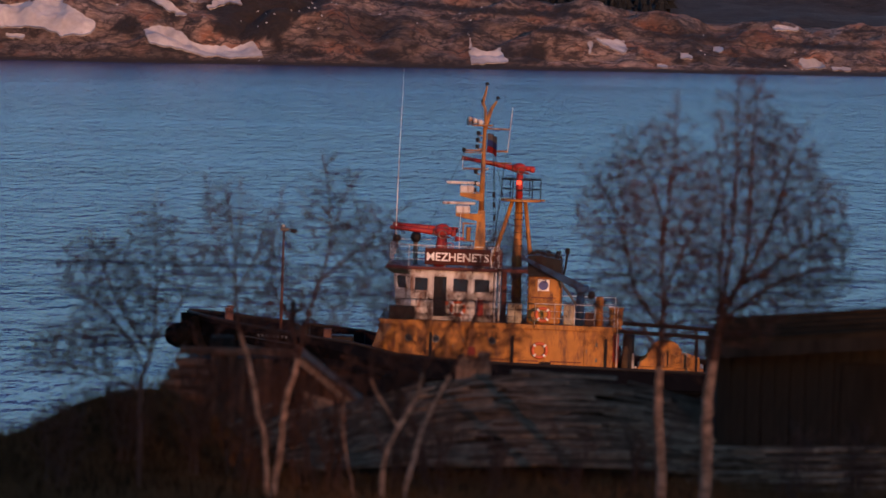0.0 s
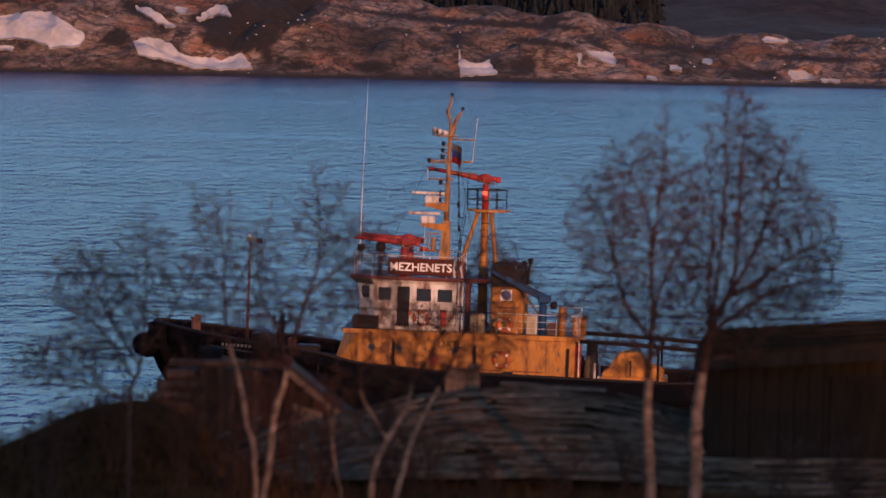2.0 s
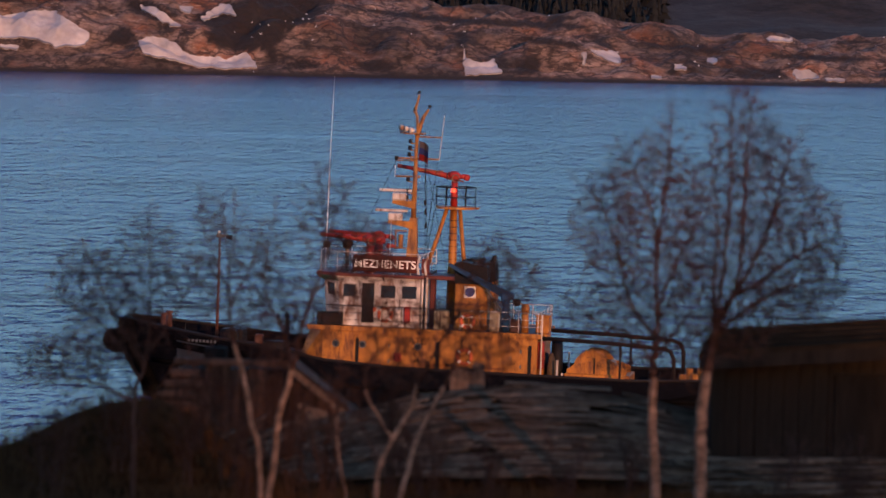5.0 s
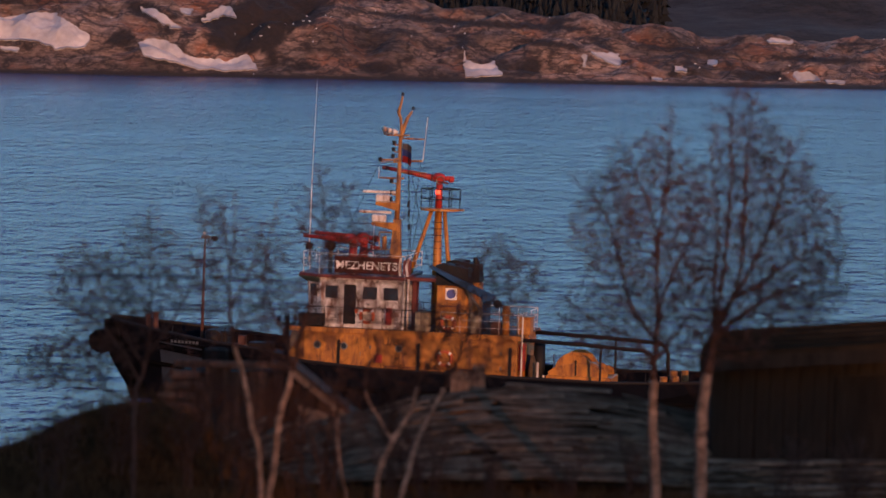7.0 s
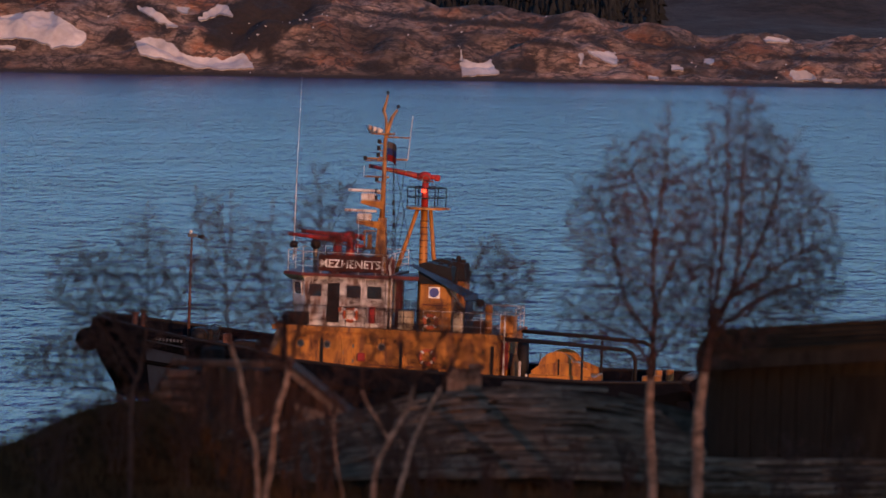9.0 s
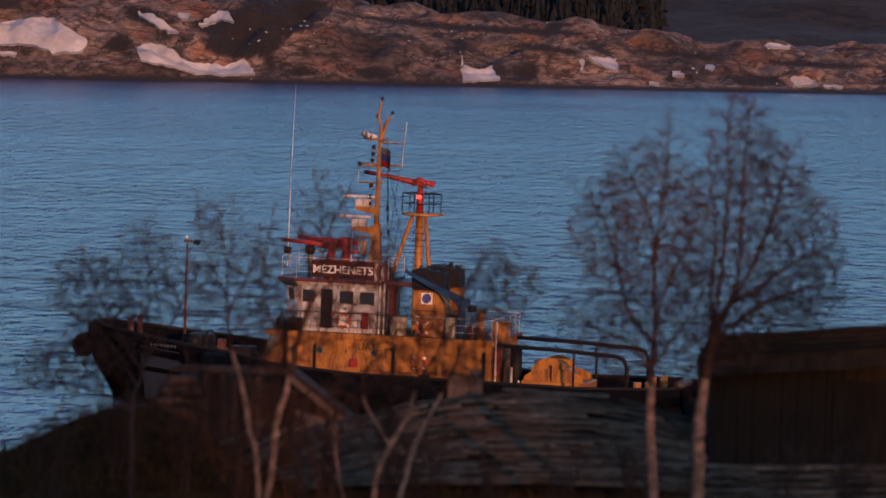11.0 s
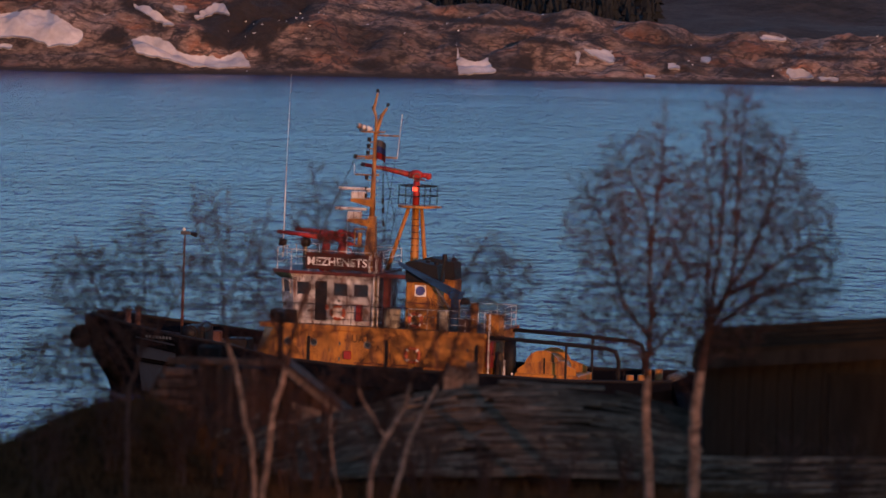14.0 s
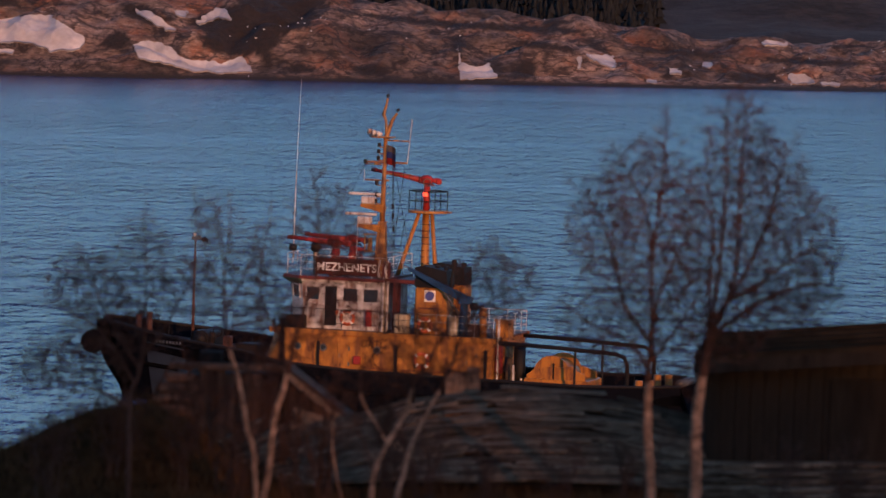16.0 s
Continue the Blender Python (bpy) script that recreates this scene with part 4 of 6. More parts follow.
    # flag: rippled cloth in three bands
    for k, (mt, nm) in enumerate(((FLAG_W, "white"), (FLAG_B, "blue"), (FLAG_R, "red"))):
        s = Shape()
        cols = [i / 8 for i in range(9)]
        z1, z0 = 12.92 - 0.33 * k, 12.92 - 0.33 * (k + 1)
        v = [(-0.2 - 0.5 * c, 0.22 + 0.08 * math.sin(7 * c + 0.5 * t) * (0.3 + c) + t * 0.008, zz - 0.22 * c * c) for t in (0, 1) for zz in (z1, z0) for c in cols]
        n = 9
        fc = []
        for i in range(8):
            fc += [(i, i + 1, n + i + 1, n + i), (2 * n + i, 3 * n + i, 3 * n + i + 1, 2 * n + i + 1)]
        part("flag_band", s.add(v, fc), mt, mast, nm + " cloth band of the flag", True)
    # monitor tower, to starboard
    X, Y = -1.90, -1.7
    tower = part("monitor_tower", Shape().tube([(X - 0.05, Y, 3.3), (X, Y, 9.4)], [0.27, 0.19], 12), YELLOW, tug, "yellow monitor tower", True)
    for top, foot, dy in ((0.34, 1.35, 0.5), (-0.34, -0.85, 0.5), (0.0, 0.2, -1.0)):
        part("tower_leg", Shape().tube([(X + foot, Y + dy, 5.9 if foot > 1 else 5.4), (X + top, Y + 0.2 * dy, 9.38)], [0.12, 0.1], 8), YELLOW, tower, "", True)
    part("platform", Shape().tube([(X - 0.1, Y, 9.38), (X - 0.1, Y, 9.5)], 1.05, 20), YELLOW, tower)
    part("platform_tongue", Shape().box(X - 1.35, X - 0.5, Y - 0.2, Y + 0.2, 9.4, 9.49, 0.01), YELLOW, tower)
    ring = lambda z, r: Shape().tube([(X - 0.1 + 1.02 * math.cos(math.pi * k / 3 + 0.1), Y + 1.02 * math.sin(math.pi * k / 3 + 0.1), z) for k in range(7)], r, 5)
    for z in (10.52, 10.0):
        part("basket_ring", ring(z, 0.036 if z > 10.4 else 0.026), BLACK, tower)
    for k in range(6):
        a = math.pi * k / 3 + 0.1
        x, y = X - 0.1 + 1.02 * math.cos(a), Y + 1.02 * math.sin(a)
        part("basket_post", Shape().tube([(x, y, 9.5), (x, y, 10.54)], 0.028, 5), BLACK, tower)
    part("riser", Shape().tube([(X, Y, 9.45), (X, Y, 10.95)], [0.19, 0.17], 10), RED, tower, "red water riser", True)
    part("tower_lamp", Shape().tube([(X + 0.02, Y + 0.2, 10.25), (X + 0.02, Y + 0.2, 10.5)], 0.13, 10), GLOW, tower, "glowing red lamp")
    fire_monitor(tower, X, Y, 11.08, 2.85, 0.42, (0.0,))
    for k in range(15):
        part("rung", Shape().tube([(X - 0.3, Y + 0.1, 4.0 + 0.34 * k), (X + 0.28, Y + 0.3, 4.0 + 0.34 * k)], 0.022, 5), BLACK, tower)
    part("stay_wire", Shape().tube([(X + 0.95, Y + 0.5, 9.3), (X + 1.35, Y + 0.6, 6.3)], 0.016, 4), CABLE, tower)
    # two monitors on the wheelhouse top
    for y in (1.6, -1.6):
        part("monitor_pedestal", Shape().tube([(2.0, y, 6.04), (2.0, y, 6.9), (1.98, y, 7.6)], [0.34, 0.24, 0.2], 12), RED, tug, "red monitor pedestal", True)
        part("valve_wheel", Shape().ring((1.6, y + 0.25, 6.9), 0.18, 0.025, "y", 14, 5), RED, tug)
        fire_monitor(tug, 1.98, y, 7.78, 2.45, 0.16, (0.0,))


def build_after_deck(tug):
    # funnels: yellow casing, black raked top, company disc
    for s in (1, -1):
        y = s * 1.75
        fu = part("funnel", Shape().box(-2.62, -4.32, y - 0.75, y + 0.75, 3.3, 5.72, 0.08), YELLOW, tug, "yellow funnel casing with a black top")
        part("funnel_top", Shape().hull([(x, y + d, z) for x, z in ((-2.6, 5.72), (-4.34, 5.72), (-2.55, 6.75), (-4.25, 6.62), (-3.0, 6.85)) for d in (-0.72, 0.72)]), BLACK, fu, "black funnel top")
        for x in (-2.95, -3.5, -4.0):
            part("exhaust", Shape().tube([(x, y, 6.4), (x - 0.08, y, 6.84)], 0.14, 10), BLACK, fu, "", True)
        if s > 0:
            part("emblem_plate", Shape().box(-3.12, -3.72, y + 0.75, y + 0.775, 5.0, 5.6, 0.01), LETTER, fu, "white plate")
            disc = Shape()
            v = [(-3.42 + 0.25 * math.cos(2 * math.pi * k / 24) - 0.02 * math.sin(2 * math.pi * k / 24), y + o, 5.3 + 0.25 * math.sin(2 * math.pi * k / 24)) for o in (0.776, 0.79) for k in range(24)]
            disc.add(v, [tuple(range(24)), tuple(range(24, 48))] + [(k, (k + 1) % 24, 24 + (k + 1) % 24, 24 + k) for k in range(24)])
            part("emblem_disc", disc, EMBLEM, fu, "blue disc")
            part("louvre", Shape().box(-2.8, -4.1, y + 0.75, y + 0.78, 4.62, 4.68, 0.01), MAROON, fu)
    part("link_beam", Shape().box(-0.9, -2.7, 2.2, 2.42, 5.86, 6.06, 0.02), MAROON, tug, "dark red beam from bridge to funnel")
    part("link_deck", Shape().box(-1.0, -2.6, -2.0, 2.0, 5.9, 5.96, 0.02), MAROON, tug)
    part("back_post", Shape().tube([(-1.15, 2.5, 3.3), (-1.15, 2.5, 5.95)], 0.06, 8), WHITE, tug)
    part("air_trunk", Shape().box(-1.25, -1.5, 1.2, 1.9, 3.32, 5.9, 0.03), MAROON, tug)
    part("deck_locker", Shape().box(-1.62, -2.35, 2.2, 2.9, 3.32, 4.3, 0.05), CANVAS, tug, "canvas-covered deck locker")
    part("fore_locker", Shape().box(4.45, 3.15, 2.55, 3.2, 3.34, 4.0, 0.05), BLACK, tug, "dark deck locker")
    part("vent_lamp_post", Shape().tube([(-4.35, 2.3, 5.4), (-4.5, 2.3, 6.2), (-4.6, 2.3, 7.0)], 0.06, 7), BLACK, tug)
    part("vent_lamp", Shape().tube([(-4.6, 2.3, 6.95), (-4.6, 2.3, 7.25)], [0.13, 0.12], 8), BLACK, tug)
    # blue deck crane
    crane = part("crane_post", Shape().tube([(-5.35, 2.8, 3.3), (-5.35, 2.8, 5.15)], [0.24, 0.2], 10), BLUE, tug, "blue deck crane post", True)
    part("crane_boom", Shape().hull([(x, 2.68 + d, z) for x, z in ((-2.3, 6.62), (-2.3, 6.78), (-5.5, 4.95), (-5.55, 5.42)) for d in (0, 0.26)]), BLUE, crane, "blue crane boom")
    part("crane_ram", Shape().tube([(-5.3, 2.8, 4.2), (-4.3, 2.8, 5.5)], 0.07, 8), STEEL, crane)
    part("crane_head", Shape().box(-5.1, -5.75, 2.5, 3.1, 5.0, 5.4, 0.05), BLUE, crane)
    part("winch_drum", Shape().tube([(-5.9, 2.4, 4.9), (-5.9, 3.0, 4.9)], 0.2, 10), BLACK, crane, "", True)
    part("vent_box", Shape().box(-4.5, -5.05, 2.0, 2.7, 3.32, 4.35, 0.05), CANVAS, tug)
    part("deck_crate", Shape().box(-5.6, -6.1, 2.2, 2.8, 3.32, 4.0, 0.04), DECK, tug)
    for x, y, h in ((-6.35, 2.6, 1.5),):
        v = part("mushroom_vent", Shape().tube([(x, y, 3.32), (x, y, 3.32 + h * 0.75)], [0.2, 0.18], 12), YELLOW, tug, "yellow mushroom vent", True)
        part("vent_cap", Shape().tube([(x, y, 3.32 + h * 0.7), (x, y, 3.32 + h * 0.85), (x, y, 3.32 + h)], [0.21, 0.22, 0.17], 14), YELLOW, v, "", True)
    box = part("line_locker", Shape().box(-6.85, -7.55, 0.9, 2.0, 3.3, 4.15, 0.05), YELLOW, tug, "yellow line locker on the deck edge")
    part("lid", Shape().box(-6.8, -7.6, 0.85, 2.05, 4.15, 4.24, 0.03), YELLOW, box)
    part("rope_fender", Shape().tube([(-7.75, 2.3, 2.3), (-7.8, 2.3, 1.6), (-7.8, 2.3, 0.5)], [0.1, 0.26, 0.3], 10), ROPE, tug, "hanging rope fender", True)
    part("stern_lamp", Shape().ball((-8.3, 1.9, 1.2), 0.07, 0.07, 0.07, 8, 6), WHITE, tug)
    lifebuoy(tug, -3.45, 3.45, 3.85, 0.33)
    # towing gear on the after deck
    wd = 0.32
    winch = part("towing_winch", Shape().box(-8.4, -11.8, -1.3, 1.8, wd, wd + 0.95, 0.05), YELLOW, tug, "yellow towing winch")
    part("drum", Shape().tube([(-9.8, -1.0, 1.5), (-9.8, 1.3, 1.5)], 0.72, 20), YELLOW, winch, "", True)
    for y in (-1.15, 1.35):
        part("cheek", Shape().tube([(-9.8, y, 1.5), (-9.8, y + 0.12, 1.5)], 0.98, 24), YELLOW, winch)
        part("frame_side", Shape().hull([(x, y + d, z) for x, z in ((-8.5, wd), (-11.7, wd), (-8.5, 1.45), (-8.9, 1.75), (-9.9, 1.95), (-10.9, 1.85), (-11.6, 1.6)) for d in (0.14, 0.26)]), YELLOW, winch)
        part("frame_slot", Shape().box(-9.9, -9.98, y + 0.26, y + 0.30, 1.2, 2.1), BLACK, winch)
    part("motor", Shape().tube([(-10.7, 0.2, 1.6), (-10.7, 1.6, 1.6)], 0.36, 12), YELLOW, winch, "", True)
    part("tow_hook_post", Shape().tube([(-7.9, 0.8, 0.3), (-7.9, 0.8, 2.9)], [0.36, 0.3], 10), BLACK, tug, "", True)
    for y in (3.0, -3.0):
        part("towing_rail", Shape().tube([(-7.1, y, 3.12), (-10.5, y, 3.02), (-13.6, y, 2.86), (-14.0, y, 2.7), (-14.18, y, 2.3), (-14.2, y, 0.35)], 0.11, 8), BLACK, tug, "black tow-line guard pipe", True)
        part("rail_stay", Shape().tube([(-11.4, y, 0.3), (-11.4, y, 2.95)], 0.07, 6), BLACK, tug)
        bo = part("bollard", Shape().tube([(-15.2, y * 0.7, 0.3), (-15.2, y * 0.7, 1.55)], 0.2, 12), YELLOW, tug, "yellow mooring bollard", True)
        part("bollard", Shape().tube([(-14.6, y * 0.7, 0.3), (-14.6, y * 0.7, 1.5)], 0.2, 12), YELLOW, tug, "yellow mooring bollard", True)
        part("white_pipe", Shape().tube([(-8.15, y, 0.3), (-8.15, y, 2.0)], 0.06, 6), WHITE, tug)
    part("stern_roller", Shape().tube([(-16.6, -1.6, 1.4), (-16.6, 1.6, 1.4)], 0.22, 12), STEEL, tug, "", True)


def build_fore_deck(tug):
    part("forecastle_deck", Shape().hull([(x, s * (along(BEAM, x) - 0.2), along(RAIL, x) - 0.6) for x in (5.6, 8, 11, 14) for s in (1, -1)] + [(x, s * (along(BEAM, x) - 0.2), along(RAIL, x) - 0.75) for x in (5.6, 8, 11, 14) for s in (1, -1)]), DECK, tug)
    wl = part("anchor_windlass", Shape().tube([(9.3, -1.3, 2.35), (9.3, 1.3, 2.35)], 0.42, 14).box(8.7, 9.9, -0.8, 0.8, 1.6, 2.7, 0.08), BLACK, tug, "black anchor windlass")
    part("warping_drum", Shape().tube([(9.3, 1.3, 2.35), (9.3, 1.7, 2.35)], [0.3, 0.36], 12), BLACK, wl, "", True)
    part("brake_wheel", Shape().ring((8.6, 0.7, 2.7), 0.25, 0.03, "y", 14, 5), BLACK, wl)
    fm = part("fore_mast", Shape().tube([(10.2, 0, 1.7), (10.2, 0, 7.5)], [0.09, 0.045], 8), DECK, tug, "rusty foremast with a lamp", True)
    part("fore_lamp", Shape().box(9.9, 10.4, -0.12, 0.12, 7.45, 7.62, 0.03), STEEL, fm)
    part("lamp_hood", Shape().tube([(9.85, 0, 7.5), (9.55, 0, 7.45)], [0.1, 0.14], 8), BLACK, fm)
    part("lamp_dot", Shape().ball((10.25, 0, 7.72), 0.09, 0.09, 0.1, 8, 6), WHITE, fm)
    for y in (1.1, -1.1):
        part("bollard", Shape().tube([(12.9, y * 0.8, 2.0), (12.9, y * 0.8, 3.35)], [0.17, 0.15], 10), DECK, tug, "rusty mooring bollard", True)
        part("bollard_cap", Shape().tube([(12.9, y * 0.8, 3.3), (12.9, y * 0.8, 3.42)], 0.2, 10), DECK, tug)
    part("hatch", Shape().box(6.4, 7.6, -0.7, 0.7, 1.4, 2.15, 0.06), BLACK, tug)
    # name bars on the bow: writing too small to read
    for k in range(8):
        x = 11.2 - 0.21 * k
        part("bow_lettering_bar", Shape().hull([(x + dx, along(BEAM, x + dx) + dy, z) for dx in (0, -0.13) for dy in (0.0, 0.025) for z in (2.14, 2.28)]), STEEL, tug, "plain dull bar of bow lettering")
    part("deck_box", Shape().box(7.45, 7.85, 1.6, 2.1, 1.8, 2.6, 0.04), DECK, tug, "rusty deck box")
    # the mooring rope coil
    part("rope_coil", Shape().ring((7.9, 1.6, 1.75), 0.45, 0.14, "z", 20, 7).ring((7.9, 1.6, 1.98), 0.42, 0.13, "z", 20, 7), ROPE, tug, "coiled mooring rope", True)


def build_tug():
    tug = new("tugboat")
    tagged(tug, "weathered yellow and white harbour tug with a dark hull", "boat")
    build_hull(tug)
    build_house(tug)
    build_wheelhouse(tug)
    build_masts(tug)
    build_after_deck(tug)
    build_fore_deck(tug)
    tug.scale = (0.966, 0.966, 0.966)
    return tug


# ---- birches ----
def bush(name_label, stems, seed, density, reach, group, name):
    """stems: (points, base radius, first bare fraction, spread) each; branches fork into limbs, then twigs with buds."""
    rng = random.Random(seed)
    base = Vector(stems[0][0][0])
    tree = new(name)
    tree.location = base
    tagged(tree, name_label, "bush", group)
    twigs = Shape()
    def bud(p):
        r = rng.uniform(0.006, 0.012)
        d = Vector((rng.uniform(-1, 1), rng.uniform(-1, 1), rng.uniform(-1.5, 1))).normalized() * r * 1.9
        s = Vector((d.y, -d.x, d.z * 0.3)).normalized() * r
        twigs.add([p - d, p + s, p + d, p - s], [(0, 1, 2), (0, 2, 3)])
    def twig(p, d, length, r, level):
        n = 4 if level else 5
        pts = [p.copy()]
        for k in range(n):
            d = (d + Vector((rng.gauss(0, 0.10), rng.gauss(0, 0.10), rng.gauss(0.03, 0.08) - 0.04 * k))).normalized()
            pts.append(pts[-1] + d * (length / n))
        twigs.tube(pts, [r * (1 - 0.8 * k / n) + 0.0012 for k in range(n + 1)], 3, False)
        if level < 2:
            for k in range(1, n + 1):
                for _ in range(1 if rng.random() < (0.9 if level == 0 else 0.7) else 0):
                    q = (d + Vector((rng.gauss(0, 0.75), rng.gauss(0, 0.75), rng.gauss(0.12, 0.45)))).normalized()
                    twig(pts[k].copy(), q, length * rng.uniform(0.35, 0.65), r * 0.55, level + 1)
        if level:
            for q in pts[2:]:
                if rng.random() < 0.42:
                    bud(q + Vector((rng.uniform(-0.02, 0.02), rng.uniform(-0.02, 0.02), rng.uniform(-0.03, 0.01))))
    for pts, r0, bare, wide in stems:
        pts = [Vector(p) - base for p in pts]
        line, radii = [], []
        m = (len(pts) - 1) * 5
        for i in range(m + 1):
            u = i / 5
            k = min(int(u), len(pts) - 2)
            w = u - k
            a, b, c, d = pts[max(k - 1, 0)], pts[k], pts[k + 1], pts[min(k + 2, len(pts) - 1)]
            q = 0.5 * ((2 * b) + (c - a) * w + (2 * a - 5 * b + 4 * c - d) * w * w + (3 * b - a - 3 * c + d) * w ** 3)
            jitter = Vector((rng.gauss(0, 0.012), rng.gauss(0, 0.012), 0)) if 0 < i < m else Vector()
            line.append(q + jitter)
            radii.append(r0 * (1 - 0.93 * (i / m)) + 0.004)
        cut = max(2, int(m * max(bare, 0.3)))
        part("trunk", Shape().tube(line[:cut + 1], radii[:cut + 1], 9), LIMB, tree, "", True)
        part("leader", Shape().tube(line[cut:], radii[cut:], 7), LIMB, tree, "reddish upper stem", True)
        total = (pts[-1] - pts[0]).length
        count = int(total * 5.0 * density)
        for k in range(count):
            u = bare + (1 - bare) * (k + rng.random()) / count
            i = min(int(u * m), m - 1)
            p = line[i]
            up = (line[min(i + 1, m)] - line[max(i - 1, 0)]).normalized()
            turn = rng.uniform(0, 2 * math.pi)
            lean = rng.uniform(0.55, 1.25) * wide
            d = (up + Vector((math.cos(turn), math.sin(turn), 0)) * lean * 1.05).normalized()
            shape = math.sin(math.pi * min(1, max(0.08, (u - bare) / (1 - bare) * 0.82 + 0.2)))
            length = reach * rng.uniform(0.6, 1.2) * (0.48 + 0.85 * shape)
            if length > 0.7 and rng.random() < 0.65:
                lp, r = [p.copy()], max(radii[i] * 0.55, 0.010)
                dd = d.copy()
                for j in range(5):
                    dd = (dd + Vector((rng.gauss(0, 0.1), rng.gauss(0, 0.1), 0.03 + rng.gauss(0, 0.06)))).normalized()
                    lp.append(lp[-1] + dd * length / 5)
                part("limb", Shape().tube(lp, [r * (1 - 0.8 * j / 5) for j in range(6)], 5), LIMB, tree, "", True)
                for j in range(1, 6):
                    for _ in range(1 + (j > 2)):
                        q = (dd + Vector((rng.gauss(0, 0.7), rng.gauss(0, 0.7), rng.gauss(0.15, 0.4)))).normalized()
                        twig(lp[j].copy(), q, length * rng.uniform(0.3, 0.55), 0.0042, 0)
            else:
                twig(p.copy(), d, length * 0.8, min(radii[i] * 0.6, 0.006), 0)
    me = bpy.data.meshes.new("crown")
    me.from_pydata(twigs.v, [], twigs.f)
    me.materials.append(TWIG)
    ob = new("crown", me)
    ob.parent = tree
    tagged(ob, "bare twigs with swelling buds", kind="stuff")
    return tree


def spline(pts, step):
    """Points along a smooth line through pts, about one step apart."""
    out = [pts[0].copy()]
    for k in range(len(pts) - 1):
        a, b, c, d = pts[max(k - 1, 0)], pts[k], pts[k + 1], pts[min(k + 2, len(pts) - 1)]
        n = max(1, round((c - b).length / step))
        for i in range(1, n + 1):
            w = i / n
            out.append(0.5 * ((2 * b) + (c - a) * w + (2 * a - 5 * b + 4 * c - d) * w * w + (3 * b - a - 3 * c + d) * w ** 3))
    return out


